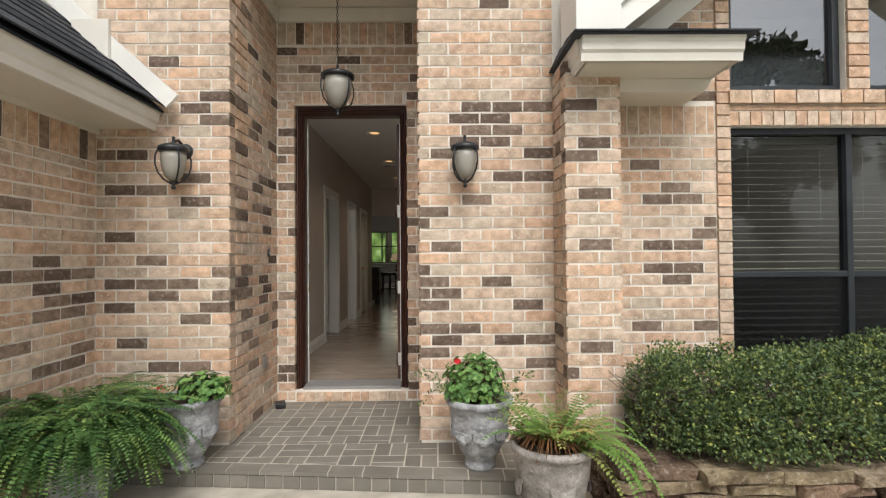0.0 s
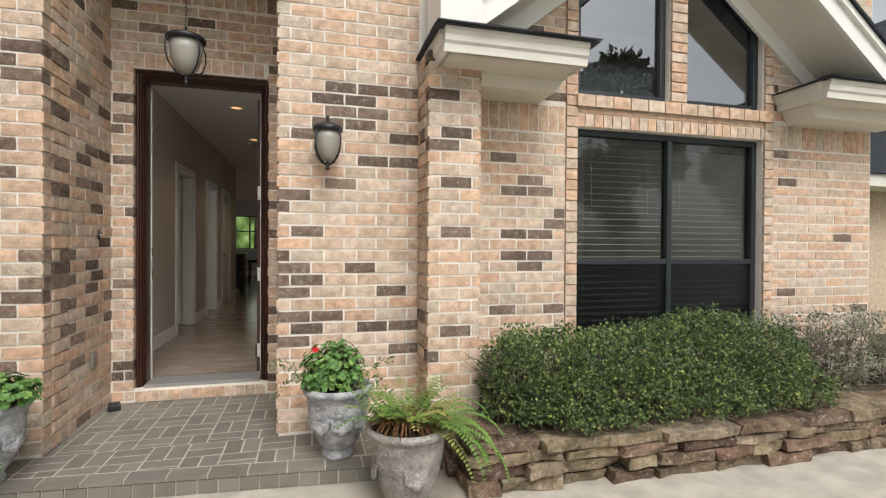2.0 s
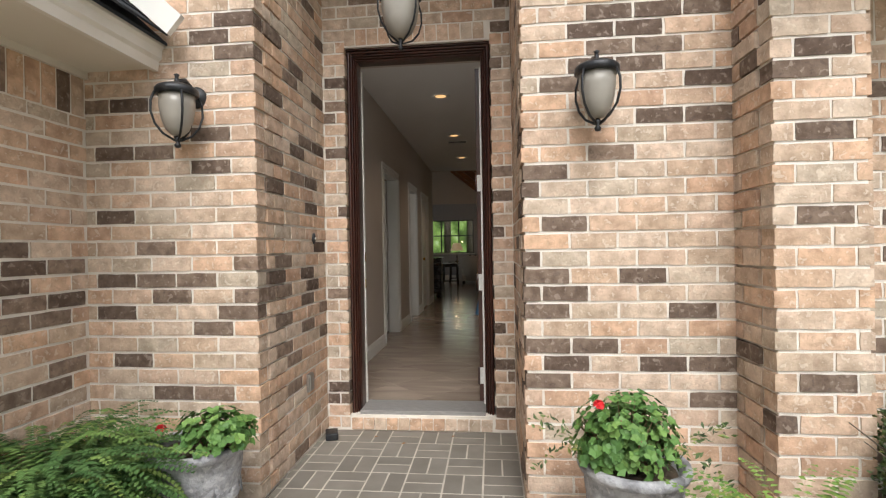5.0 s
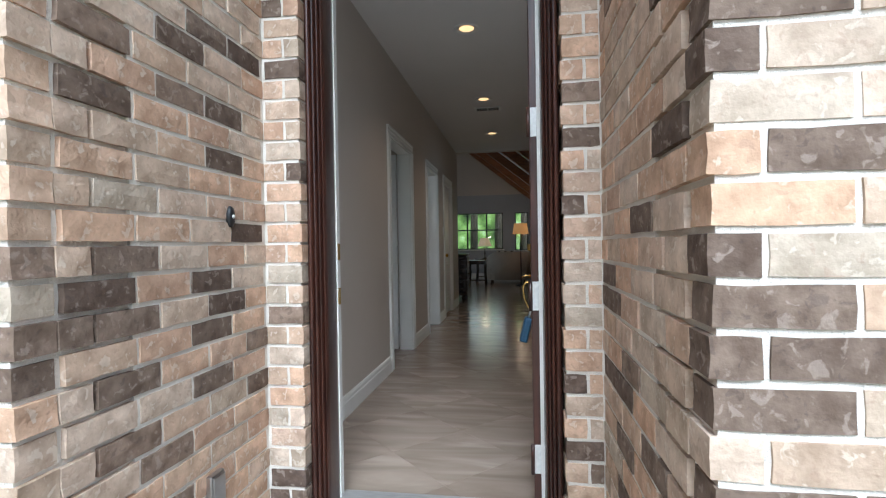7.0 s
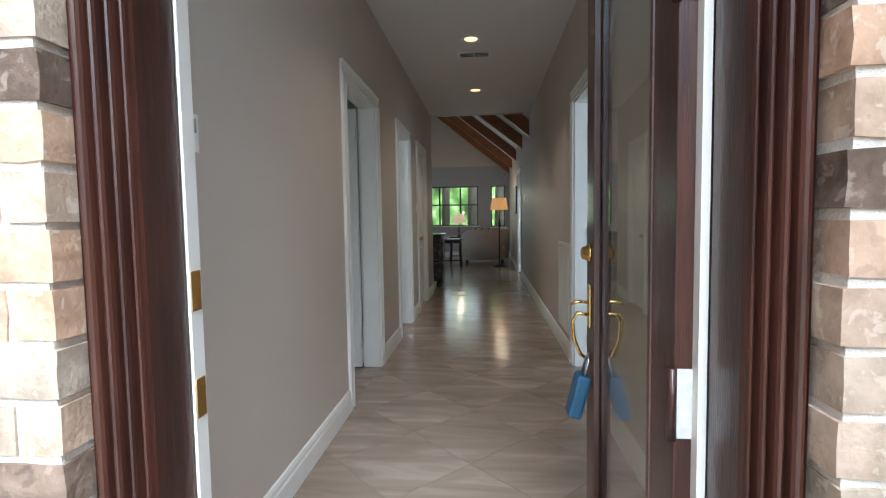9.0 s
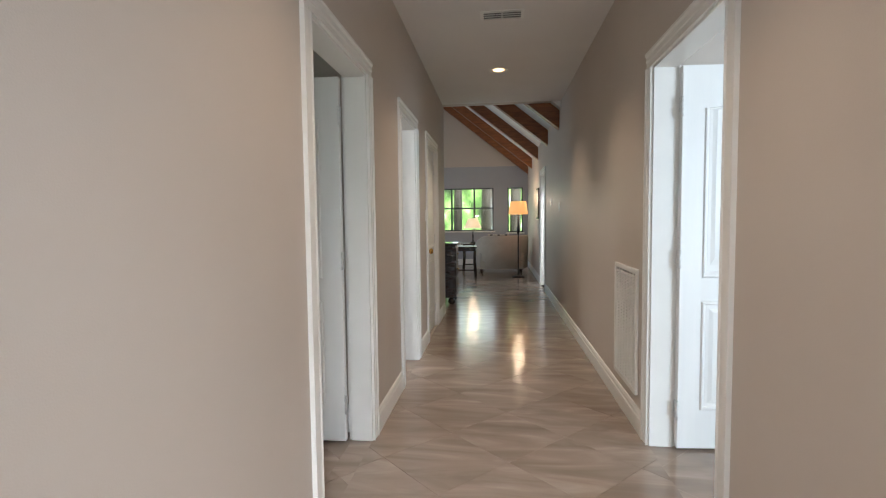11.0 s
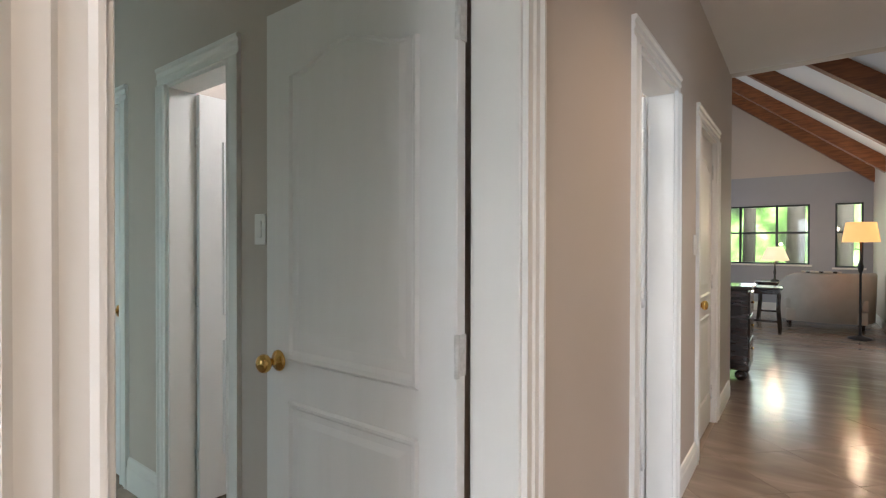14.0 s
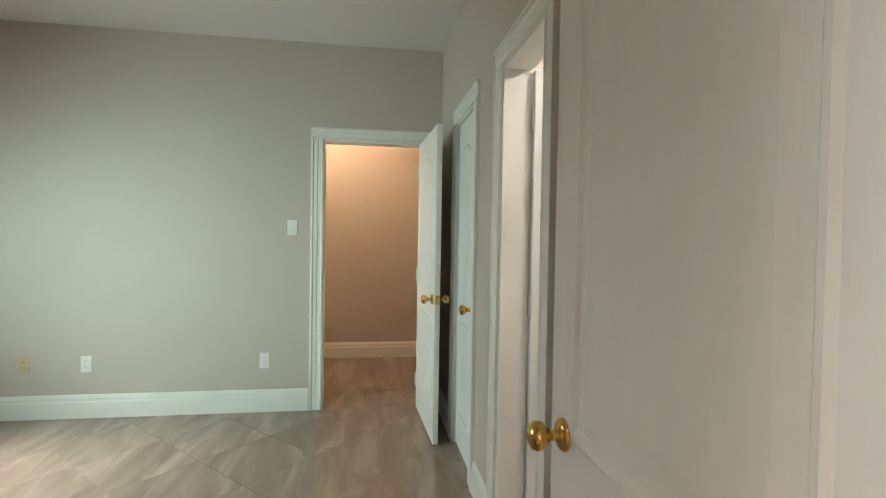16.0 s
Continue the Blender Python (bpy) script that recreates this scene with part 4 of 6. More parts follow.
def cornice_return(x0, x1, yf, yb, z0, name, label, hip):
    """A boxed return with bed mould, moulded fascia and a small shingled roof."""
    r = thing(name, label, "roof")
    r["kind"] = "structure"
    part("soffit", bx(x0 + 0.03, x1 - 0.03, yf + 0.03, yb, z0, z0 + 0.03), M_SOFFIT, r, "cream soffit")
    part("fascia_front", prism(bmesh.new(), [(yf + 0.04 - d, z0 + h) for d, h in CROWN], x0 - 0.0, x1, "x"), M_FASCIA, r, "moulded cream fascia")
    for xe, s in ((x0, -1), (x1, 1)):
        part("fascia_end", prism(bmesh.new(), [(xe - s * 0.04 + s * d, z0 + h) for d, h in CROWN], yf + 0.041, yb, "y"), M_FASCIA, r)
    bm = bmesh.new()
    zr = z0 + 0.137
    a = [bm.verts.new(v) for v in ((x0 - 0.06, yf - 0.05, zr), (x1 + 0.06, yf - 0.05, zr), (x1 + 0.06, yb, zr), (x0 - 0.06, yb, zr))]
    h0, h1 = (0.02, 0.42) if hip > 0 else (0.42, 0.02)
    t = [bm.verts.new(v) for v in ((x0 + h0, yb - 0.01, zr + 0.17), (x1 - h1, yb - 0.01, zr + 0.17))]
    bm.faces.new((a[0], a[1], t[1], t[0]))
    bm.faces.new((a[1], a[2], t[1]))
    bm.faces.new((a[3], a[0], t[0]))
    bm.faces.new(a[::-1])
    bm.faces.new((a[2], a[3], t[0], t[1]))
    part("roof", bm, M_SHINGLE, r)
    up = Vector((0, yb - yf + 0.04, 0.17))
    run = up.length
    up.normalize()
    nn = Vector((0, -0.17, yb - yf + 0.04)).normalized()

    def place(u, s, h):
        f = min(s / run, 1.0)
        lo, hi = x0 - 0.06, x1 + 0.06
        uu = min(max(u, lo + (h0 + 0.06) * f), hi - (h1 + 0.06) * f)
        return Vector((uu, yf - 0.055, zr)) + up * min(s, run) + nn * (h + 0.002)
    shingle_rows(r, 3, (x0 - 0.06, x1 + 0.06), place, 0.2)
    return r


ret = cornice_return(0.835, 1.77, 2.76, WF - 0.01, 2.475, "cornice_return", "cream cornice return with charcoal shingles on the brick pier", 1)
part("bed_mould", prism(bmesh.new(), [(1.165, 2.474), (1.76, 2.474), (1.70, 2.39), (1.165, 2.39)], 3.06, WF - 0.005), M_SOFFIT, ret)
part("gable_foot", bbox(0.83, 1.10, 2.85, 3.2, 2.66, 3.3, 0.004), M_TRIM, ret, "white boxed foot of the gable trim")
ret2 = cornice_return(3.93, 5.2, 2.90, WF - 0.01, 2.50, "cornice_return", "cream cornice return with charcoal shingles at the gable's foot", -1)
part("bed_mould", prism(bmesh.new(), [(4.0, 2.499), (5.1, 2.499), (5.1, 2.40), (4.06, 2.40)], 3.10, WF - 0.005), M_SOFFIT, ret2)
gab = thing("gable_trim", "white boxed rake trim of the gable over the window", "trim")
gab["kind"] = "structure"
GS, AX, AZ = 0.78, 2.80, 4.02
for s in (-1, 1):
    e = Vector((AX + s * 1.75, 0, AZ - GS * 1.75))
    ap = Vector((AX, 0, AZ))
    for nm, lo, hi, y0, y1, mm in (("rake_fascia", 0.0, 0.20, 2.90, 2.93, M_TRIM), ("rake_mould", 0.16, 0.22, 2.87, 2.90, M_TRIM), ("rake_soffit", 0.0, 0.02, 2.93, WF, M_SOFFIT), ("rake_frieze", -0.16, 0.0, WF - 0.03, WF - 0.001, M_TRIM), ("rake_shingles", 0.22, 0.25, 2.85, WF, M_SHINGLE)):
        part(nm, prism(bmesh.new(), [(e.x, e.z + lo), (ap.x, ap.z + lo), (ap.x, ap.z + hi), (e.x, e.z + hi)], y0, y1), mm, gab)
nb = thing("neighbour_wing", "far brick wing with white eave and grey roof", "building")
part("wall", bx(5.4, 9.0, 5.6, 5.8, 0, 2.2), M_BRICKS, nb)
part("eave", bbox(5.2, 9.0, 5.1, 5.8, 2.2, 2.38, 0.01), M_FASCIA, nb)
part("roof", prism(bmesh.new(), [(5.05, 2.38), (8.0, 4.6), (9.0, 2.38)], 5.05, 8.0), M_SHINGLE, nb)

# ---- windows ----


def glazed(name, label, x0, x1, z0, z1, y, mulls, rails, panes, fw=0.045, gl=None):
    w = thing(name, label, "window")
    w["kind"] = "structure"
    for a in (x0, x1 - fw):
        part("window_frame", bbox(a, a + fw, y - 0.03, y + 0.05, z0, z1, 0.004), M_WINF, w)
    for a in (z0, z1 - fw):
        part("window_frame", bbox(x0 + fw, x1 - fw, y - 0.03, y + 0.05, a, a + fw, 0.004), M_WINF, w)
    for mx in mulls:
        part("mullion", bbox(mx - 0.022, mx + 0.022, y - 0.032, y + 0.045, z0 + fw, z1 - fw, 0.004), M_WINF, w)
    for rzz in rails:
        part("rail", bbox(x0 + fw, x1 - fw, y - 0.028, y + 0.04, rzz - 0.02, rzz + 0.02, 0.004), M_WINF, w)
    xs = [x0 + fw, *mulls, x1 - fw]
    zs = [z0 + fw, *rails, z1 - fw]
    for a, b in zip(xs, xs[1:]):
        for c, d in zip(zs, zs[1:]):
            p = part("pane", bx(a, b, y + 0.004, y + 0.008, c, d), gl or M_TINT, w)
            p.visible_shadow = False
    return w


WM = 2.925
fwin = glazed("window_front", "wide dark framed front window with lowered blinds", WX0, WX1, WZ0, WZ1, WF + 0.09, [WM], [1.215], True, gl=M_CLEARTINT)
for a, b in ((WX0 + 0.05, WM - 0.022), (WM + 0.022, WX1 - 0.05)):
    sc = part("screen", bx(a, b, WF + 0.070, WF + 0.072, WZ0 + 0.05, 1.195), M_SCREEN, fwin, "dark insect screen")
    sc.visible_shadow = False
for xa, xb in ((WX0 + 0.06, WM - 0.01), (WM + 0.01, WX1 - 0.06)):
    bl = thing("window_blind", "white horizontal slat blind, lowered behind the glass", "blind", group="front window blinds")
    part("headrail", bbox(xa, xb, WF + 0.13, WF + 0.18, WZ1 - 0.10, WZ1 - 0.05, 0.004), M_BLIND, bl)
    z = WZ1 - 0.13
    while z > WZ0 + 0.04:
        part("slat", box(bmesh.new(), xa, xb, -0.024, 0.024, -0.0012, 0.0012, pose(0, WF + 0.155, z, 8, 0, 0)), M_BLIND, bl)
        z -= 0.051
    for f in (0.18, 0.82):
        part("cord", tube([(xa + (xb - xa) * f, WF + 0.128, WZ0 + 0.05), (xa + (xb - xa) * f, WF + 0.128, WZ1 - 0.06)], 0.0015, 5), M_BLIND, bl)


def upper(x0, x1, z_lo, z_hi, left):
    """Window whose head follows the gable's slope."""
    w = thing("window_gable", "dark framed gable window that mirrors sky and trees", "window")
    w["kind"] = "structure"
    fw, y = 0.05, WF + 0.08
    zl, zr = (z_lo, z_hi) if left else (z_hi, z_lo)
    part("window_frame", bbox(x0, x1, y - 0.03, y + 0.05, UZ0, UZ0 + fw, 0.004), M_WINF, w)
    part("window_frame", bbox(x0, x0 + fw, y - 0.03, y + 0.05, UZ0 + fw, zl, 0.004), M_WINF, w)
    part("window_frame", bbox(x1 - fw, x1, y - 0.03, y + 0.05, UZ0 + fw, zr, 0.004), M_WINF, w)
    part("window_head", prism(bmesh.new(), [(x0, zl - 0.05), (x1, zr - 0.05), (x1, zr + 0.01), (x0, zl + 0.01)], y - 0.03, y + 0.05), M_WINF, w)
    part("wall_fill", prism(bmesh.new(), [(x0, zl + 0.012), (x1, zr + 0.012), (x1, 4.1), (x0, 4.1)], y - 0.06, y + 0.06), M_MORTAR, w)
    p = part("pane", prism(bmesh.new(), [(x0 + fw, UZ0 + fw), (x1 - fw, UZ0 + fw), (x1 - fw, zr - 0.04), (x0 + fw, zl - 0.04)], y + 0.004, y + 0.008), M_TINT, w)
    p.visible_shadow = False


upper(*UX[0], 3.22, 3.86, True)
upper(*UX[1], 3.22, 3.86, False)
for nm, lb, W, ml, rl in (("window_living", "dark framed living room window with woods outside", W1, [-2.03, -1.42], [1.75]), ("window_living_side", "narrow dark framed living room window", W2, [], [1.75])):
    glazed(nm, lb, W[0], W[1], W[2], W[3], LB + 0.06, ml, rl, True, 0.03, M_GLASS)
    structure("window_sill", bbox(W[0] - 0.04, W[1] + 0.04, LB - 0.05, LB + 0.02, W[2] - 0.035, W[2] - 0.002, 0.004), M_TRIM, "white painted window sill", "window sill")
glazed("window_bedroom", "plain bedroom window", -4.5, -2.7, 0.95, 2.25, SB + 0.04, [-3.6], [1.6], True, 0.03, M_GLASS)

# ---- lanterns ----


def lantern_body(parent, r=0.085, h=0.19):
    """Tapered frosted bowl in a cage of four curved straps under a domed cap; its top rim at z = 0."""
    prof = [(0.0, -h), (r * 0.30, -h * 0.99), (r * 0.58, -h * 0.86), (r * 0.80, -h * 0.60), (r * 0.90, -h * 0.30), (r * 0.90, 0.0), (0.0, 0.0)]
    part("glass_bowl", lathe(prof, 24), M_FROST, parent, "frosted glass bowl")
    part("cap", lathe([(0.0, 0.0), (r * 1.02, -0.006), (r * 1.10, 0.0), (r * 1.10, 0.020), (r * 1.0, 0.030), (r * 0.72, 0.042), (r * 0.34, 0.050), (0.010, 0.060), (0.008, 0.085), (0.013, 0.092), (0.0, 0.10)], 24), M_BLACK, parent, "black domed cap")
    for i in range(4):
        a = radians(45 + 90 * i)
        pts = [(math.cos(a) * rr, math.sin(a) * rr, zz) for rr, zz in ((r * 1.08, 0.0), (r * 1.26, -h * 0.22), (r * 1.27, -h * 0.48), (r * 1.08, -h * 0.76), (r * 0.70, -h * 0.98), (r * 0.15, -h * 1.12))]
        part("strap", tube(pts, 0.0055, 6), M_BLACK, parent)
    part("finial", lathe([(0.0, -h * 1.30), (0.012, -h * 1.28), (0.015, -h * 1.22), (0.007, -h * 1.17), (0.016, -h * 1.10), (0.010, -h * 1.02), (0.0, -h * 1.0)], 14), M_BLACK, parent)


def sconce(x, z):
    s = thing("wall_lantern", "black wall lantern with frosted glass bowl", "wall lamp", pose(x, F - 0.15, z), "porch lanterns")
    lantern_body(s)
    part("back_plate", lathe([(0.0, 0.0), (0.055, 0.0), (0.052, 0.010), (0.035, 0.020), (0.02, 0.03), (0.0, 0.03)], 20, None, pose(0, 0.151, 0.03, 90, 0, 0)), M_BLACK, s)
    part("arm", tube([(0, 0.13, 0.03), (0, 0.10, 0.07), (0, 0.06, 0.085), (0, 0.02, 0.07), (0, 0.0, 0.05)], 0.011, 10), M_BLACK, s)
    part("back_strap", tube([(0, 0.13, 0.0), (0, 0.115, -0.08), (0, 0.085, -0.15), (0, 0.03, -0.20)], 0.007, 8), M_BLACK, s)
    return s


sconce(0.187, 2.055)
sconce(-1.705, 2.055)
pl = thing("porch_pendant", "black hanging lantern with frosted glass on a chain", "pendant lamp", pose(-0.765, 3.80, 2.76))
lantern_body(pl, 0.118, 0.235)
for i in range(26):
    z = 0.09 + i * 0.027
    ring = [(0.007 * math.cos(a) if i % 2 else 0.0, 0.0 if i % 2 else 0.007 * math.cos(a), z + 0.016 * math.sin(a)) for a in [2 * math.pi * q / 10 for q in range(11)]]
    part("chain_link", tube(ring, 0.0026, 5), M_BLACK, pl)
part("ceiling_rose", lathe([(0.0, 0.797), (0.06, 0.797), (0.055, 0.78), (0.02, 0.77), (0.0, 0.77)], 20), M_BLACK, pl)

# ---- pots and plants ----


def leaf_quad(bm, p, d, n, l, w, fold=0.25):
    """A pointed leaf of four corners, folded along its rib."""
    side = d.cross(n).normalized()
    n = side.cross(d).normalized()
    a = bm.verts.new(p)
    b = bm.verts.new(p + d * l * 0.5 + side * w * 0.5 + n * w * fold)
    c = bm.verts.new(p + d * l)
    e = bm.verts.new(p + d * l * 0.5 - side * w * 0.5 + n * w * fold)
    bm.faces.new((a, b, c))
    bm.faces.new((a, c, e))


def rnd_dir():
    v = Vector((random.gauss(0, 1), random.gauss(0, 1), random.gauss(0, 1)))
    return v.normalized()


def frond(bm, start, az, length, rise, droop, width=0.045, curl=0.0):
    """A fern frond: an arching rib with rows of narrow leaflets."""
    n = int(length / 0.019)
    prev = Vector(start)
    d0 = Vector((math.cos(az), math.sin(az), 0))
    pts = []
    for i in range(n + 1):
        s = i / n
        ang = rise - (rise + droop) * s ** 0.9
        a2 = az + curl * s
        prev = prev + Vector((math.cos(a2) * math.cos(ang), math.sin(a2) * math.cos(ang), math.sin(ang))) * (length / n)
        pts.append(prev.copy())
    up = Vector((0, 0, 1))
    for i in range(1, n):
        s = i / n
        d = (pts[i + 1] - pts[i - 1]).normalized()
        side = d.cross(up)
        if side.length < 0.1:
            side = d0.cross(up)
        side.normalize()
        w = width * (min(1.0, s * 5) * (1 - s) ** 0.55 + 0.08)
        for sg in (-1, 1):
            dirn = (side * sg + d * 0.35 - up * (0.10 + 0.25 * random.random())).normalized()
            leaf_quad(bm, pts[i], dirn, up + rnd_dir() * 0.25, w * random.uniform(0.85, 1.1), 0.0185, 0.12)


def turned_pot(name, label, at, prof, material, group=""):
    p = thing(name, label, "plant pot", at, group)
    part("body", lathe(prof, 40), material, p)
    return p


GREYPOT = [(0.0, 0.0), (0.088, 0.0), (0.092, 0.012), (0.092, 0.030), (0.078, 0.042), (0.086, 0.058), (0.118, 0.10), (0.146, 0.16), (0.165, 0.23), (0.176, 0.31), (0.181, 0.372), (0.197, 0.380), (0.205, 0.398), (0.200, 0.416), (0.184, 0.42), (0.176, 0.41), (0.168, 0.37), (0.0, 0.37)]


def rosettes(pot, prof_r, z, n, r0, mm):
    """Low flower reliefs round the pot."""
    for i in range(n):
        a = 2 * math.pi * i / n - 1.5
        bm = bmesh.new()
        for k in range(6):
            b = 2 * math.pi * k / 6
            lathe([(0.034, -0.002), (0.030, 0.007), (0.016, 0.011), (0.0, 0.012)], 9, bm, Matrix.Translation((math.cos(b) * 0.038, math.sin(b) * 0.038, 0)))
        lathe([(0.02, 0.0), (0.016, 0.012), (0.0, 0.015)], 8, bm)
        m = pose(math.cos(a) * (prof_r - 0.004), math.sin(a) * (prof_r - 0.004), z, 0, 0, math.degrees(a)) @ pose(0, 0, 0, 0, 82, 0) @ Matrix.Diagonal((1, 1, 0.5, 1))
        part("relief_flower", bm, mm, pot, at=m)


def lobed_leaf(bm, p, n, r):
    """A round scalloped leaf."""
    n = n.normalized()
    u = n.cross(Vector((0.2, 0.9, 0.3))).normalized()
    v = n.cross(u)
    c = bm.verts.new(p - n * r * 0.18)
    ring = []
    k = 11
    a0 = random.random() * 6.28
    for i in range(k):
        a = a0 + 2 * math.pi * i / k
        rr = r * (1.0 if i % 2 else 0.78) * (0.55 if i == 0 else 1.0)
        ring.append(bm.verts.new(p + (u * math.cos(a) + v * math.sin(a)) * rr + n * r * 0.10 * math.sin(3 * a)))
    for i in range(k):
        bm.faces.new((c, ring[i], ring[(i + 1) % k]))


def geranium(name, label, at, rx, ry, rz, n, seed, flowers=(), trailing=True):
    random.seed(seed)
    g = thing(name, label, "plant", at)
    bm, st = bmesh.new(), bmesh.new()
    for i in range(n):
        d = rnd_dir()
        d.z = abs(d.z) * 1.2 - 0.45
        d.normalize()
        f = random.uniform(0.62, 1.0) if i > n // 3 else random.uniform(0.3, 0.7)
        p = Vector((d.x * rx * f, d.y * ry * f, 0.02 + rz * 0.30 + d.z * rz * 0.75 * f))
        lobed_leaf(bm, p, d + Vector((0, 0, 0.55)) + rnd_dir() * 0.45, random.uniform(0.015, 0.027))
        if i % 5 == 0:
            tube([(d.x * 0.02, d.y * 0.02, -0.04), (p.x * 0.5, p.y * 0.5, p.z * 0.4), p], 0.0025, 4, st)
    part("foliage", bm, M_GERAN, g)
    part("stems", st, M_STEM, g)
    for fx, fy, fz in flowers:
        bm = bmesh.new()
        for i in range(26):
            d = rnd_dir()
            d.z = abs(d.z)
            lobed_leaf(bm, Vector((fx, fy, fz)) + d * 0.018, d, 0.012)
        part("flower", bm, M_RED, g, "red geranium bloom")
    if trailing:
        for s in (-1, 1):
            for kk in range(5):
                bm = bmesh.new()
                az = (math.pi if s < 0 else 0) + random.uniform(-0.6, 0.4)
                prev = Vector((s * rx * 0.6, -0.03, 0.03))
                for i in range(16):
                    prev = prev + Vector((math.cos(az) * 0.014, math.sin(az) * 0.012, (0.012 - 0.0022 * i) if kk % 2 else 0.016 - 0.001 * i))
                    leaf_quad(bm, prev, (rnd_dir() + Vector((s * 0.6, 0, 0.2))).normalized(), rnd_dir(), random.uniform(0.022, 0.038), 0.013)
                part("trailing_shoot", bm, M_HEDGE, g)
    return g


potm = pose(0.247, 2.955, PZ + 0.001)
p1 = turned_pot("flower_pot", "weathered grey pot with raised flowers on the porch step", potm, GREYPOT, M_POT, "grey flower pots")
rosettes(p1, 0.164, 0.24, 8, 0.06, M_POT)
p2 = copy_thing(p1, pose(-1.53, 3.02, PZ + 0.001, 0, 0, 25))
p2["label"] = "weathered grey pot with raised flowers beside the fern"
for pm in ((0.247, 2.955), (-1.53, 3.02)):
    tagged(part("potting_soil", lathe([(0.0, 0.0), (0.158, 0.0), (0.155, 0.012), (0.06, 0.02), (0.0, 0.02)], 20), M_SOIL, None, at=pose(pm[0], pm[1], PZ + 0.372)), "dark potting soil in the grey pot", "soil", "potting soil")
geranium("geranium", "bushy green geranium with a red bloom in the pot", pose(0.215, 2.93, PZ + 0.40), 0.20, 0.17, 0.26, 640, 5, [(-0.10, -0.03, 0.235)])
geranium("geranium", "low green geranium with dull red leaves in the pot", pose(-1.43, 2.99, PZ + 0.41), 0.18, 0.15, 0.14, 330, 6, [(-0.26, 0.02, 0.06)], False)
p3 = turned_pot("fern_pot", "large taupe stoneware pot on the concrete walk", pose(0.578, 2.50, 0.001), [(0.0, 0.0), (0.110, 0.0), (0.115, 0.02), (0.108, 0.04), (0.12, 0.06), (0.162, 0.16), (0.185, 0.27), (0.194, 0.355), (0.196, 0.375), (0.212, 0.382), (0.218, 0.40), (0.212, 0.416), (0.196, 0.42), (0.185, 0.40), (0.18, 0.37), (0.0, 0.37)], M_POT2)
rosettes(p3, 0.178, 0.22, 4, 0.05, M_POT2)
tagged(part("potting_soil", lathe([(0.0, 0.0), (0.178, 0.0), (0.17, 0.015), (0.06, 0.03), (0.0, 0.03)], 20), M_SOIL, None, at=pose(0.578, 2.50, 0.372)), "dark soil with dead fronds in the taupe pot", "soil", "potting soil")


def fern(name, label, at, n, lmin, lmax, seed, material, dry=0, radius=0.05, up=(0.3, 1.2), droop=(0.5, 1.3), arc=(0, 6.283)):
    random.seed(seed)
    f = thing(name, label, "fern", at)
    for i in range(n):
        bm = bmesh.new()
        az = arc[0] + (arc[1] - arc[0]) * (i + random.random()) / n
        frond(bm, (math.cos(az) * radius * random.random(), math.sin(az) * radius * random.random(), 0.0), az, random.uniform(lmin, lmax), random.uniform(*up), random.uniform(*droop), random.uniform(0.036, 0.055), random.uniform(-0.5, 0.5))
        part("frond", bm, material, f)
    if dry:
        bm = bmesh.new()
        for i in range(dry):
            az = random.random() * 6.283
            r0 = random.uniform(0.0, 0.10)
            p = Vector((math.cos(az) * r0, math.sin(az) * r0, 0.0))
            pts = [p, p + Vector((math.cos(az) * 0.06, math.sin(az) * 0.06, 0.08)), p + Vector((math.cos(az) * 0.13, math.sin(az) * 0.13, random.uniform(-0.02, 0.07)))]
            tube(pts, 0.0022, 4, bm)
        part("dead_stems", bm, M_DRY, f, "dry brown dead stems")
    return f


fern("potted_fern", "half dried yellow-green fern in the taupe pot", pose(0.578, 2.50, 0.395), 60, 0.18, 0.36, 11, M_FERN2, 170, 0.13, (0.9, 1.5), (-0.6, 0.7))
fern("potted_fern", "bright green fern fronds hanging over the pot's rim", pose(0.66, 2.47, 0.40), 15, 0.38, 0.58, 12, M_FERN2, 0, 0.06, (0.5, 1.0), (1.2, 1.5), (-1.3, 1.0))
fp = turned_pot("fern_pot", "grey pot mostly hidden by a large green fern", pose(-1.95, 2.70, 0.001), [(0.0, 0.0), (0.11, 0.0), (0.12, 0.03), (0.17, 0.2), (0.19, 0.34), (0.2, 0.36), (0.19, 0.375), (0.17, 0.36), (0.0, 0.34)], M_POT)
fern("large_fern", "large bushy green fern spilling over its pot", pose(-1.95, 2.70, 0.47), 330, 0.22, 0.46, 13, M_FERN, 0, 0.26, (0.3, 1.55), (0.3, 1.5))


fern("large_fern", "lower fern fronds that hang down before the pot", pose(-1.90, 2.62, 0.47), 230, 0.26, 0.52, 14, M_FERN, 0, 0.24, (0.0, 0.9), (1.2, 1.6), (-3.1, 0.5))


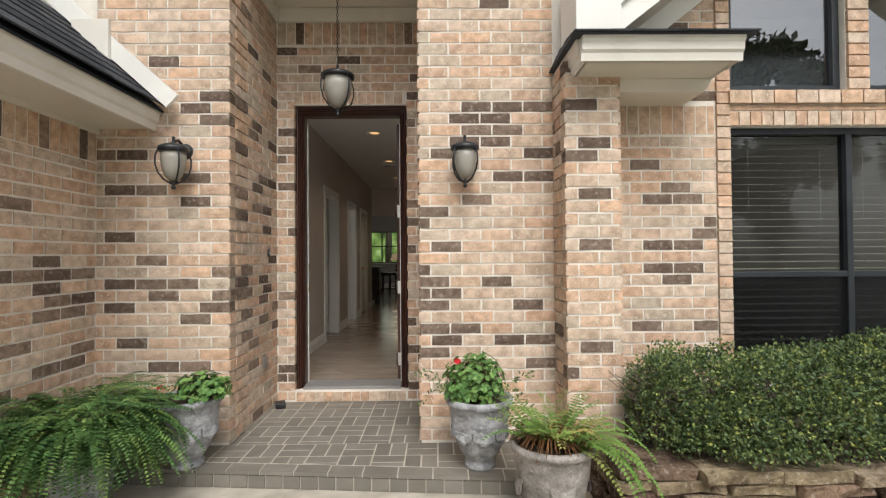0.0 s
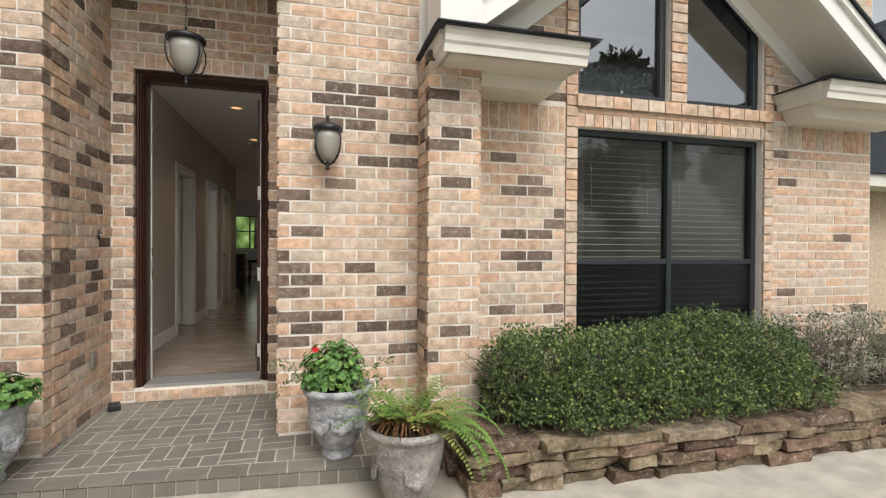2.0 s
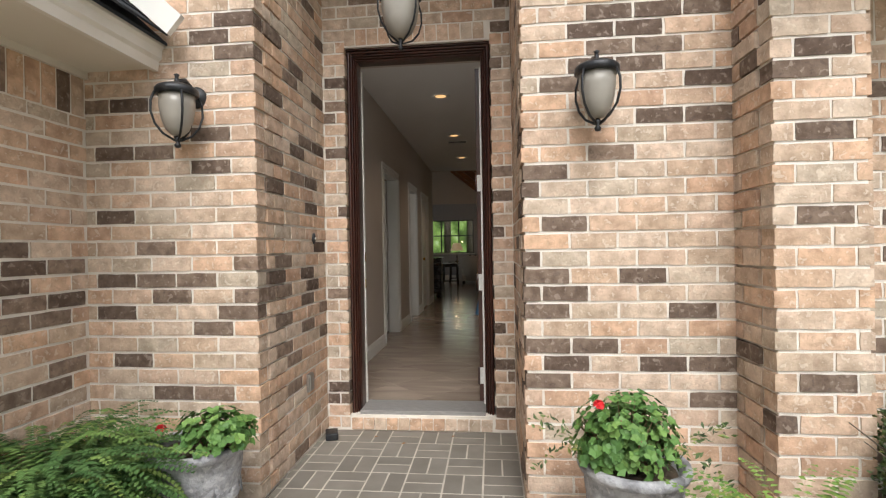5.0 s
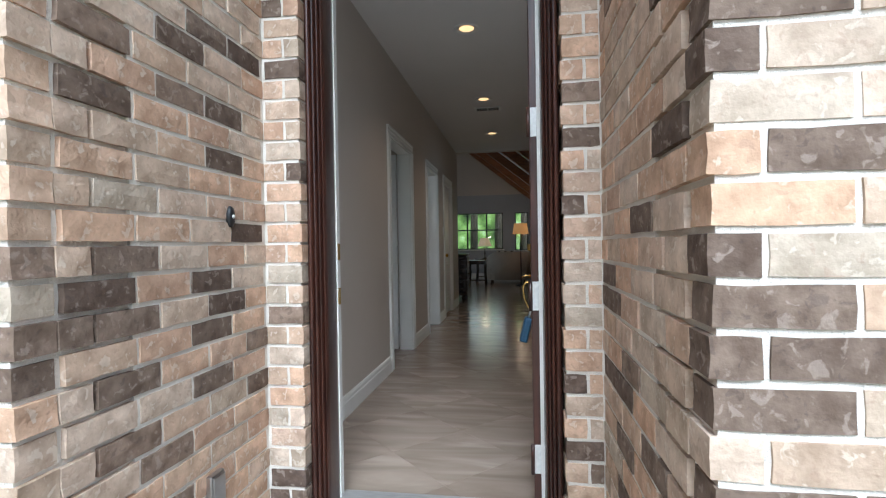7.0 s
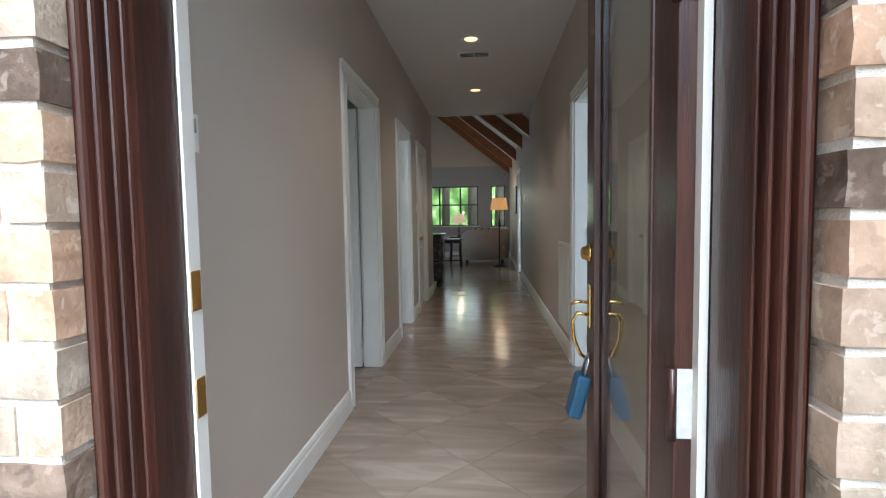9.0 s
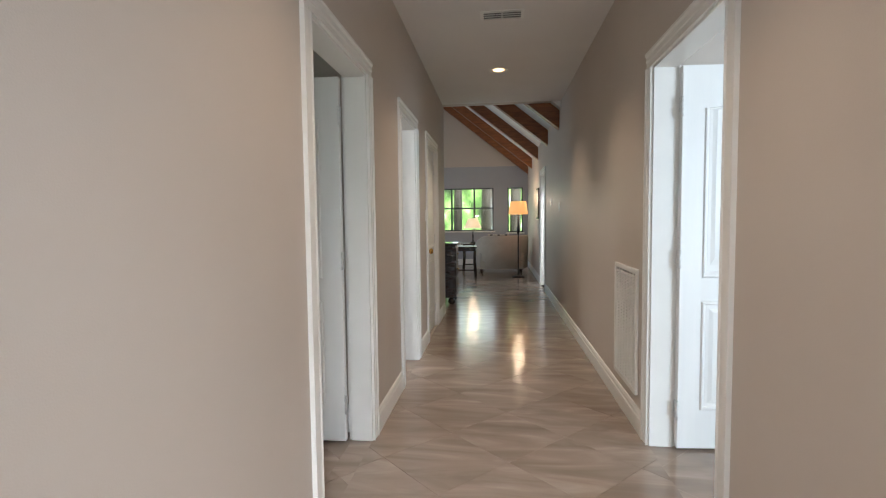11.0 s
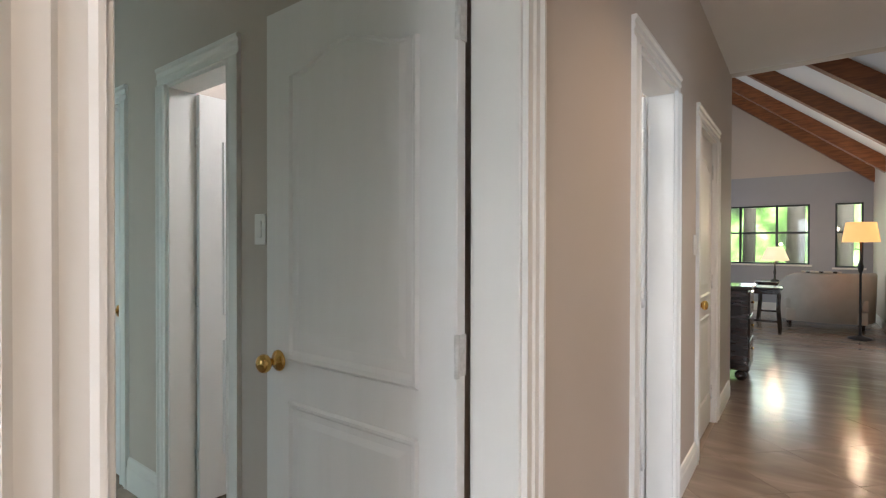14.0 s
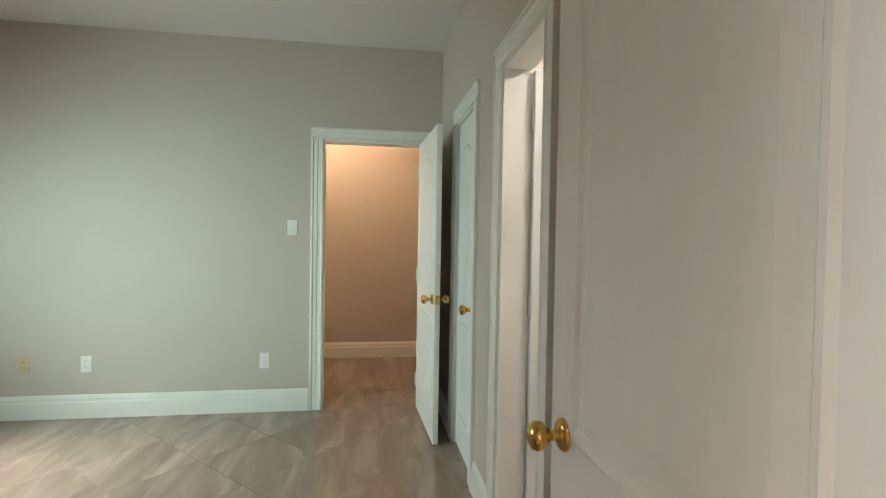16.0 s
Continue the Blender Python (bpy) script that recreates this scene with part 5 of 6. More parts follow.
def hedge_mass(name, label, blobs, n, material, seed, twig=0, lsize=(0.016, 0.027)):
    """Leaves in loose sprays over a lumpy body."""
    random.seed(seed)
    h = thing(name, label, "shrub")
    bm, tw = bmesh.new(), bmesh.new()
    tot = sum(b[3] * b[4] for b in blobs)
    for cx, cy, cz, rx, ry, rz in blobs:
        for i in range(int(n * rx * ry / tot / 5)):
            d = rnd_dir()
            if d.z < -0.55:
                continue
            q0 = Vector((cx + d.x * rx, cy + d.y * ry, cz + d.z * rz))
            tuft = noise.noise(q0 * 9) + 0.6 * noise.noise(q0 * 21)
            if tuft < -0.12 and random.random() < 0.75:
                continue
            lump = 0.98 + 0.20 * noise.noise(q0 * 4) + 0.20 * tuft
            f = lump * random.uniform(0.86, 1.03) if random.random() < 0.85 else lump * random.uniform(0.6, 0.85)
            p = Vector((cx + d.x * rx * f, cy + d.y * ry * f, max(cz + d.z * rz * f, 0.03)))
            if p.y > WF - 0.02:
                continue
            if p.x < PX1 + 0.02 and p.y > PY - 0.03:
                continue
            g = (d + Vector((0, 0, 0.25)) + rnd_dir() * 0.8).normalized()
            for q in range(5):
                dd = (g + rnd_dir() * 0.8).normalized()
                leaf_quad(bm, p + rnd_dir() * 0.028, dd, rnd_dir(), random.uniform(*lsize), random.uniform(0.013, 0.021), 0.2)
            if twig and random.random() < twig:
                tube([p - g * 0.10 + rnd_dir() * 0.03, p, p + g * 0.09 + rnd_dir() * 0.03], 0.0016, 3, tw)
    part("foliage", bm, material, h)
    inner = bmesh.new()
    for cx, cy, cz, rx, ry, rz in blobs:
        for kx in range(5):
            x = cx - rx * 0.6 + rx * 0.3 * kx
            base = (x + random.uniform(-0.05, 0.05), min(cy, 3.2), 0.12)
            for kk in range(6):
                tube([base, (x + random.uniform(-0.1, 0.1), cy + random.uniform(-0.2, 0.15) * ry, cz), (x + random.uniform(-0.2, 0.2), min(cy + random.uniform(-0.75, 0.6) * ry, 3.3), cz + rz * random.uniform(0.3, 0.8))], 0.006, 5, inner, 0.002)
    part("branches", inner, M_BARK, h)
    if twig:
        part("twigs", tw, M_TWIG, h, "bare grey twigs")
    else:
        tw.free()
    return h


hedge_mass("boxwood_hedge", "dense clipped green hedge under the front window",
           [(1.45, 2.86, 0.51, 0.36, 0.40, 0.30), (1.75, 2.80, 0.50, 0.42, 0.42, 0.31), (2.10, 2.82, 0.51, 0.42, 0.40, 0.30), (2.45, 2.85, 0.50, 0.40, 0.42, 0.32), (2.75, 2.85, 0.55, 0.42, 0.42, 0.34), (3.10, 2.80, 0.50, 0.38, 0.38, 0.33), (1.32, 2.74, 0.44, 0.22, 0.25, 0.26), (1.6, 2.60, 0.42, 0.30, 0.22, 0.17), (2.05, 2.56, 0.43, 0.32, 0.22, 0.18), (2.5, 2.56, 0.43, 0.32, 0.22, 0.17), (2.95, 2.58, 0.42, 0.30, 0.20, 0.16), (3.32, 2.66, 0.40, 0.24, 0.22, 0.18), (1.28, 2.78, 0.56, 0.16, 0.2, 0.22)], 84000, M_HEDGE, 21)
hedge_mass("twiggy_shrub", "grey-green twiggy shrub with many bare stems",
           [(3.70, 2.90, 0.52, 0.42, 0.40, 0.34), (4.25, 2.92, 0.50, 0.42, 0.40, 0.34), (4.75, 2.95, 0.48, 0.40, 0.40, 0.32)], 7000, M_HEDGE2, 22, 0.8)

# ---- stacked stone edging ----
structure("planting_bed", prism(bmesh.new(), [(1.16, 2.62), (2.0, 2.56), (5.6, 2.5), (5.6, WF), (1.16, WF)], -0.1, 0.24, "z"), M_SOIL, "dark soil bed behind the stone edging", "ground")
edging = thing("stone_edging", "dry stacked brown ledge stones round the planting bed", "stone wall")
random.seed(31)


def stone(x0, x1, y0, y1, z0, z1, yaw):
    bm = bx(-(x1 - x0) / 2, (x1 - x0) / 2, -(y1 - y0) / 2, (y1 - y0) / 2, -(z1 - z0) / 2, (z1 - z0) / 2)
    bmesh.ops.subdivide_edges(bm, edges=[e for e in bm.edges if e.calc_length() > 0.12], cuts=2)
    for v in bm.verts:
        nn = noise.noise_vector(Vector((v.co.x + x0 * 5, v.co.y, v.co.z + z0 * 9)) * 9)
        v.co += Vector((nn.x * 0.026, nn.y * 0.045, nn.z * 0.016))
    bmesh.ops.bevel(bm, geom=bm.edges[:], offset=0.004, segments=1, affect="EDGES")
    part("stone", bm, M_ROCK, edging, at=pose((x0 + x1) / 2, (y0 + y1) / 2, (z0 + z1) / 2, random.uniform(-1.5, 1.5), random.uniform(-1.5, 1.5), yaw))


def edge_y(x):
    return 2.46 - 0.025 * (x - 1.0) + 0.03 * math.sin(x * 1.9)


for lay, (z0, z1) in enumerate(((0.0, 0.075), (0.075, 0.15), (0.15, 0.215), (0.215, 0.285))):
    x = 0.92 + (0.0 if lay % 2 else -0.03)
    while x < 4.9:
        w = random.uniform(0.20, 0.42) if lay < 3 else random.uniform(0.32, 0.55)
        jit = random.uniform(-0.025, 0.025)
        dep = random.uniform(0.20, 0.30) if lay < 3 else random.uniform(0.30, 0.40)
        yy = edge_y(x + w / 2) + jit - (0.03 if lay == 3 else 0)
        stone(x + 0.004, x + w - 0.004, yy, yy + dep, z0 + 0.001, z1 + random.uniform(-0.012, -0.002), random.uniform(-3, 3))
        x += w
for lay, (z0, z1) in enumerate(((0.0, 0.11), (0.11, 0.21), (0.21, 0.285))):
    stone(0.86 + lay * 0.02, 1.14, 2.70 - lay * 0.01, 3.0, z0, z1 - 0.004, 4 * lay - 4)

# ---- hall fittings ----
for ly in LAMP_Y:
    cl = thing("recessed_light", "round recessed ceiling light with a warm lit bulb", "ceiling light", pose(-0.79, ly, CEIL), "hall ceiling lights")
    part("trim_ring", lathe([(0.062, 0.0), (0.098, 0.0), (0.098, -0.004), (0.088, -0.009), (0.066, -0.005), (0.062, 0.0)], 28), M_PLAST, cl)
    part("bulb", lathe([(0.0, -0.003), (0.055, -0.002), (0.058, -0.001), (0.0, -0.0005)], 20), M_BULB, cl)
vent = thing("ceiling_vent", "small white ceiling air vent with slats", "vent", pose(-0.77, 8.50, CEIL))
part("frame", bbox(-0.16, 0.16, -0.075, 0.075, -0.008, -0.001, 0.002), M_PLAST, vent)
for i in range(7):
    for s in (-1, 1):
        # Every second slat is blackened to read as a shaded gap.
        part("slat", box(bmesh.new(), -0.064, 0.064, -0.006, 0.006, -0.0008, 0.0008, pose(s * 0.07, -0.054 + 0.018 * i, -0.012, 35, 0, 0)), M_GAPSHADE if i % 2 else M_PLAST, vent)
gr = thing("return_air_grille", "tall white louvred return air grille low on the wall", "vent", pose(HR, 7.98, 0.79))
GH, GW = 0.37, 0.26
# Black sheet drawn for the shade of the duct behind the louvres.
part("back_plate", bx(-0.004, -0.001, -GW + 0.02, GW - 0.02, -GH + 0.02, GH - 0.02), M_GAPSHADE, gr)
for a, b, c, d in ((-GW, GW, GH - 0.03, GH), (-GW, GW, -GH, -GH + 0.03), (-GW, -GW + 0.03, -GH + 0.03, GH - 0.03), (GW - 0.03, GW, -GH + 0.03, GH - 0.03)):
    part("frame", bbox(-0.018, -0.001, a, b, c, d, 0.003), M_TRIM, gr)
for i in range(6):
    yy = -GW + 0.03 + (2 * GW - 0.06) * (i + 1) / 7
    part("divider", bx(-0.014, -0.004, yy - 0.003, yy + 0.003, -GH + 0.03, GH - 0.03), M_TRIM, gr)
for i in range(34):
    zz = -GH + 0.045 + i * 0.0195
    part("louvre", box(bmesh.new(), -0.008, 0.008, -GW + 0.03, GW - 0.03, -0.001, 0.001, pose(-0.010, 0, zz, 0, -38, 0)), M_TRIM, gr)


def switch(at, label, toggles=1, tall=False, cat="light switch", material=None):
    """A wall plate with rockers; local +y stands off the wall."""
    s = thing("wall_switch", label, cat, at)
    w = 0.035 + 0.023 * (toggles - 1)
    part("plate", bbox(-w, w, 0.001, 0.007, -0.058, 0.058, 0.003), material or M_PLAST, s)
    for i in range(toggles):
        x = (i - (toggles - 1) / 2) * 0.046
        part("rocker", bbox(x - 0.014, x + 0.014, 0.007, 0.012, -0.032, 0.032, 0.002), material or M_PLAST, s)
    return s


def outlet(at, label, material=None):
    s = thing("wall_outlet", label, "outlet", at)
    part("plate", bbox(-0.035, 0.035, 0.001, 0.006, -0.058, 0.058, 0.003), material or M_PLAST, s)
    for z in (-0.02, 0.02):
        f = part("socket", bbox(-0.015, 0.015, 0.006, 0.009, z - 0.013, z + 0.013, 0.002), material or M_PLAST, s)
        for x in (-0.006, 0.006):
            # Raised black marks, coloured like the shade inside the pin holes.
            part("slot", bx(x - 0.001, x + 0.001, 0.009, 0.0095, z - 0.004, z + 0.006), M_GAPSHADE, f)
    return s


switch(pose(HL, 9.585, 1.50, 0, 0, -90), "white rocker switch between two hall doors")
switch(pose(-2.665, BY, 1.555, 0, 0, 180), "white rocker switch on the bedroom wall")
switch(pose(BX, 6.44, 1.585, 0, 0, -90), "white rocker switch beside the passage door")
outlet(pose(BX, 6.25, 0.60, 0, 0, -90), "white duplex outlet above the baseboard")
outlet(pose(BX, 5.05, 0.60, 0, 0, -90), "white duplex outlet on the long bedroom wall")
outlet(pose(BX, 4.66, 0.60, 0, 0, -90), "almond cable outlet on the bedroom wall", M_ALMOND)
switch(pose(HR, 11.35, 1.61, 0, 0, 90), "grey wall control along the hall", 1, material=M_STEEL)
switch(pose(HR, 12.30, 1.70, 0, 0, 90), "grey thermostat along the hall", 2, material=M_STEEL, cat="thermostat")
kp = thing("alarm_keypad", "white alarm keypad on the wall by the front door", "keypad", pose(HL, 4.98, 1.64, 0, 0, -90))
part("case", bbox(-0.075, 0.075, 0.001, 0.026, -0.055, 0.055, 0.005), M_PLAST, kp)
part("display", bbox(-0.06, -0.005, 0.0265, 0.028, 0.0, 0.04, 0.001), M_STEEL, kp)
for i in range(3):
    for j in range(4):
        part("button", bbox(0.01 + i * 0.019, 0.024 + i * 0.019, 0.026, 0.029, -0.042 + j * 0.021, -0.028 + j * 0.021, 0.002), M_PLAST, kp)
switch(pose(HL, 4.98, 1.46, 0, 0, -90), "white double rocker switch under the keypad", 3)
bell = thing("door_bell", "small black oval door bell button on the brick", "door bell", pose(NL, 4.06, 1.40))
part("case", lathe([(0.0, 0.0), (0.02, 0.0), (0.018, 0.012), (0.010, 0.016), (0.0, 0.016)], 18, None, pose(0, 0, 0, 0, 90, 0) @ Matrix.Diagonal((1.9, 1, 1, 1))), M_BLACK, bell)
part("button", lathe([(0.0, 0.014), (0.008, 0.014), (0.006, 0.020), (0.0, 0.021)], 12, None, pose(0, 0, 0, 0, 90, 0)), M_PLAST, bell)
ob = thing("outdoor_outlet", "grey weatherproof outlet cover on the brick", "outlet", pose(NL, 3.94, 0.52))
part("cover", bbox(0.001, 0.022, -0.035, 0.035, -0.055, 0.055, 0.005), M_STEEL, ob)
part("flap", bbox(0.022, 0.028, -0.030, 0.030, -0.048, 0.048, 0.003), M_STEEL, ob)
st = thing("door_stop_box", "small black plastic box in the porch corner", "box", pose(-1.325, 4.14, PZ + 0.003, 0, 0, 20))
part("body", bbox(-0.04, 0.04, -0.055, 0.055, 0.0, 0.045, 0.008), M_BLACK, st)
for dx, dy in ((-1.05, 4.15), (-0.85, 4.05), (-0.55, 4.18)):
    lf = bmesh.new()
    leaf_quad(lf, Vector((dx, dy, PZ + 0.008)), Vector((0.8, 0.5, 0.05)).normalized(), Vector((0, 0, 1)), 0.035, 0.02)
    tagged(part("dead_leaf", lf, M_DRY), "dry brown leaf on the porch tiles", "leaf", "fallen leaves")

# ---- living room furniture ----
sofa = thing("sofa", "cream upholstered sofa with curved back and sloping arm", "sofa", pose(-0.72, 15.95, FL))
n = 22
bm = bmesh.new()
prev = None
for i in range(n + 1):
    a = math.pi * (1.02 + 0.96 * i / n)
    row = []
    hh = 0.86 - 0.26 * max(0.0, (0.30 - i / n) / 0.30) ** 1.3
    for r, z in ((1.0, 0.10), (1.02, 0.45), (1.03, hh - 0.04), (1.0, hh), (0.90, hh), (0.86, hh - 0.05), (0.85, 0.42), (0.86, 0.10)):
        row.append(bm.verts.new((math.cos(a) * r * 0.62, 0.55 + math.sin(a) * r * 0.62, z)))
    if prev:
        for k2 in range(8):
            f = bm.faces.new((prev[k2], prev[(k2 + 1) % 8], row[(k2 + 1) % 8], row[k2]))
            f.smooth = True
    else:
        bm.faces.new(row)
    prev = row
bm.faces.new(prev)
part("back", bm, M_SOFA, sofa)
part("seat_cushion", bbox(-0.52, 0.52, 0.10, 0.85, 0.28, 0.46, 0.04, 3), M_SOFA, sofa)
part("base", bbox(-0.5, 0.5, 0.05, 0.85, 0.09, 0.28, 0.02), M_SOFA, sofa)
for x, y in ((-0.45, 0.15), (0.45, 0.15), (-0.45, 0.78), (0.45, 0.78)):
    part("leg", lathe([(0.0, 0.0), (0.018, 0.0), (0.026, 0.09), (0.0, 0.09)], 12), M_FURN, sofa, at=pose(x, y, 0.0))
throw = thing("striped_throw", "cream and dark striped throw over the sofa back", "throw", pose(-0.72, 15.95, FL))
for i in range(9):
    x = -0.28 + i * 0.055
    a = math.acos(max(-1, min(1, x / 0.58)))
    y = 0.55 - math.sin(a) * 0.585
    part("stripe", bbox(x - 0.026, x + 0.026, y - 0.055, y + 0.10, 0.862, 0.885, 0.008), M_FURN if i % 3 == 1 else M_SOFA, throw)


def side_table(at, w, d, h, label):
    t = thing("side_table", label, "table", at)
    part("tabletop", bbox(-w / 2, w / 2, -d / 2, d / 2, h - 0.03, h, 0.008), M_FURN, t)
    part("apron", bx(-w / 2 + 0.03, w / 2 - 0.03, -d / 2 + 0.03, d / 2 - 0.03, h - 0.10, h - 0.03), M_FURN, t)
    for sx in (-1, 1):
        for sy in (-1, 1):
            x, y = sx * (w / 2 - 0.05), sy * (d / 2 - 0.05)
            part("leg", tube([(x + sx * 0.015, y, 0.0), (x - sx * 0.01, y, h * 0.5), (x, y, h - 0.06)], 0.022, 8), M_FURN, t)
    part("stretcher", bx(-w / 2 + 0.05, w / 2 - 0.05, -0.015, 0.015, 0.12, 0.15), M_FURN, t)
    return t


side_table(pose(-1.50, 15.35, FL), 0.52, 0.5, 0.66, "dark wooden side table beside the sofa")
side_table(pose(-1.42, 16.75, FL), 0.5, 0.5, 0.66, "dark wooden end table under the table lamp")
tl = thing("table_lamp", "lit table lamp with an ivory shade on a dark base", "lamp", pose(-1.40, 16.75, FL + 0.66))
part("base", lathe([(0.0, 0.0), (0.07, 0.0), (0.065, 0.02), (0.02, 0.04), (0.014, 0.10), (0.024, 0.16), (0.012, 0.22), (0.010, 0.40), (0.0, 0.40)], 18), M_BLACK, tl)
part("shade", lathe([(0.20, 0.36), (0.21, 0.365), (0.115, 0.60), (0.10, 0.60), (0.20, 0.36)], 28), M_SHADEW, tl, "glowing ivory lampshade")
point_lamp("table_lamp_bulb", (-1.40, 16.75, FL + 1.32), 2, WARM, 0.04)
fl = thing("floor_lamp", "black floor lamp with an amber lit shade", "lamp", pose(-0.37, 15.25, FL))
part("base", lathe([(0.0, 0.0), (0.14, 0.0), (0.135, 0.02), (0.05, 0.04), (0.016, 0.06), (0.013, 0.9), (0.03, 0.95), (0.035, 1.0), (0.02, 1.06), (0.012, 1.1), (0.012, 1.34), (0.0, 1.34)], 20), M_BLACK, fl)
part("switch_arm", tube([(0, 0, 1.22), (-0.05, 0, 1.24), (-0.07, 0, 1.22)], 0.008, 8), M_BLACK, fl)
part("shade", lathe([(0.20, 1.33), (0.205, 1.335), (0.165, 1.60), (0.158, 1.60), (0.20, 1.33)], 28), M_SHADEO, fl, "glowing amber lampshade")
point_lamp("floor_lamp_bulb", (-0.37, 15.25, FL + 1.66), 2.5, WARM, 0.04)
cab = thing("sideboard", "dark espresso wooden sideboard on bun feet", "cabinet", pose(-1.75, 12.05, FL))
part("carcass", bbox(-0.45, 0.33, -0.22, 0.25, 0.10, 0.86, 0.006), M_FURN, cab)
part("top", bbox(-0.48, 0.36, -0.25, 0.28, 0.86, 0.895, 0.008), M_FURN, cab)
part("plinth", bbox(-0.46, 0.34, -0.23, 0.26, 0.10, 0.16, 0.008), M_FURN, cab)
for i in range(3):
    dr = part("drawer", bbox(0.331, 0.345, -0.19, 0.22, 0.18 + 0.225 * i, 0.38 + 0.225 * i, 0.004), M_FURN, cab)
    part("drawer_knob", lathe([(0.0, 0.0), (0.008, 0.0), (0.014, 0.014), (0.0, 0.02)], 12, None, pose(0.345, 0.015, 0.28 + 0.225 * i, 0, 90, 0)), M_BRASS, dr)
for x in (-0.38, 0.27):
    for y in (-0.16, 0.19):
        part("bun_foot", lathe([(0.0, 0.0), (0.03, 0.0), (0.052, 0.03), (0.05, 0.065), (0.03, 0.085), (0.03, 0.10), (0.0, 0.10)], 16), M_FURN, cab, at=pose(x, y, 0))
pf = thing("picture_frame", "dim framed print on the living room wall", "picture", pose(HR, 14.65, 1.75))
part("frame", bbox(-0.022, -0.001, -0.22, 0.22, -0.30, 0.30, 0.004), M_FURN, pf)
part("print", bx(-0.024, -0.0225, -0.19, 0.19, -0.27, 0.27), M_PICT, pf)
for tx, tr in ((-1.75, 0.16), (-0.95, 0.22), (-0.15, 0.2), (-2.9, 0.2)):
    tk = thing("pine_tree", "grey pine trunk in the woods behind the house", "tree")
    part("trunk", tube([(tx * 1.25, 22.5 + tx * 0.4, -0.2), (tx * 1.25 + 0.05, 22.5 + tx * 0.4, 3), (tx * 1.25 + 0.02, 22.5 + tx * 0.4, 7)], tr, 12, None, tr * 0.7), M_BARK, tk)
    bm = bmesh.new()
    random.seed(int(tx * 100))
    for i in range(500):
        d = rnd_dir()
        leaf_quad(bm, Vector((tx * 1.25 + d.x * 1.3, 22.5 + tx * 0.4 + d.y * 1.3, 7.2 + d.z * 1.4)), rnd_dir(), rnd_dir(), 0.3, 0.08)
    part("crown", bm, M_TREE, tk)

# ---- trees across the street, mirrored in the window panes ----


def street_tree(x, y, h, r, seed):
    random.seed(seed)
    t = thing("oak_tree", "broad dark green tree across the street", "tree", pose(x, y, -0.03), "street trees")
    tr = bmesh.new()
    tube([(0, 0, 0), (0.1, 0.05, h * 0.25), (0.0, 0.1, h * 0.5), (0.1, 0, h * 0.8)], 0.32, 10, tr, 0.08)
    clumps = []
    for i in range(26):
        d = rnd_dir()
        c = Vector((d.x * r * random.uniform(0.35, 1.0), d.y * r * random.uniform(0.35, 1.0), h * 0.62 + d.z * h * 0.36))
        clumps.append(c)
        tube([(0, 0, h * random.uniform(0.25, 0.5)), c * 0.55 + Vector((0, 0, h * 0.22)), c], 0.09, 5, tr, 0.02)
    part("trunk", tr, M_BARK, t)
    bm = bmesh.new()
    for c in clumps:
        cr = random.uniform(0.9, 1.6) * r / 3.2
        for i in range(420):
            d = rnd_dir()
            leaf_quad(bm, c + d * cr * random.uniform(0.4, 1.05), rnd_dir(), rnd_dir(), random.uniform(0.25, 0.5), random.uniform(0.18, 0.32))
    part("crown", bm, M_TREE, t)


street_tree(14.6, -14, 10.2, 2.7, 1)
street_tree(24.5, -14, 9.4, 3.2, 2)
street_tree(9.0, -34, 9.0, 4.2, 3)
street_tree(-5.0, -24, 11.0, 4.0, 4)
street_tree(31.0, -20, 10.0, 4.0, 5)

# ---- bricks, laid last ----
CO, Z0B, BL = 0.0797, 0.032, 0.213
BRICK_MESH = {}
JOIN = {}


def brick_mesh(l, h, d, dark, kind=0):
    """A brick with a chipped outline and an uneven face; four kinds of each size."""
    key = (round(l, 3), round(h, 3), round(d, 3), dark, kind)
    if key not in BRICK_MESH:
        rng = random.Random(int(l * 1000) * 7 + int(h * 1000) * 31 + kind * 101)
        bm = bmesh.new()
        nu, nv = (5 if l > 0.12 else 3), 3
        grid, back = [], []
        for j in range(nv):
            row = []
            for i in range(nu):
                x, z = -l / 2 + l * i / (nu - 1), -h / 2 + h * j / (nv - 1)
                edge = i in (0, nu - 1) or j in (0, nv - 1)
                x += rng.uniform(-0.002, 0.002) if edge else rng.uniform(-0.012, 0.012)
                z += rng.uniform(-0.0018, 0.0018) if edge else rng.uniform(-0.008, 0.008)
                row.append(bm.verts.new((x, rng.uniform(-0.0014, 0.0) if edge else rng.uniform(-0.0035, -0.0015), z)))
            grid.append(row)
        for p, q in zip(grid, grid[1:]):
            for i in range(nu - 1):
                bm.faces.new((p[i], p[i + 1], q[i + 1], q[i]))
        rim = grid[0] + [r[-1] for r in grid[1:]] + grid[-1][-2::-1] + [r[0] for r in grid[-2:0:-1]]
        back = [bm.verts.new((v.co.x, d, v.co.z)) for v in rim]
        for i in range(len(rim)):
            k = (i + 1) % len(rim)
            bm.faces.new((rim[k], rim[i], back[i], back[k]))
        BRICK_MESH[key] = mesh_of("brick", bm, M_BRICKD if dark else M_BRICK)
    return BRICK_MESH[key]


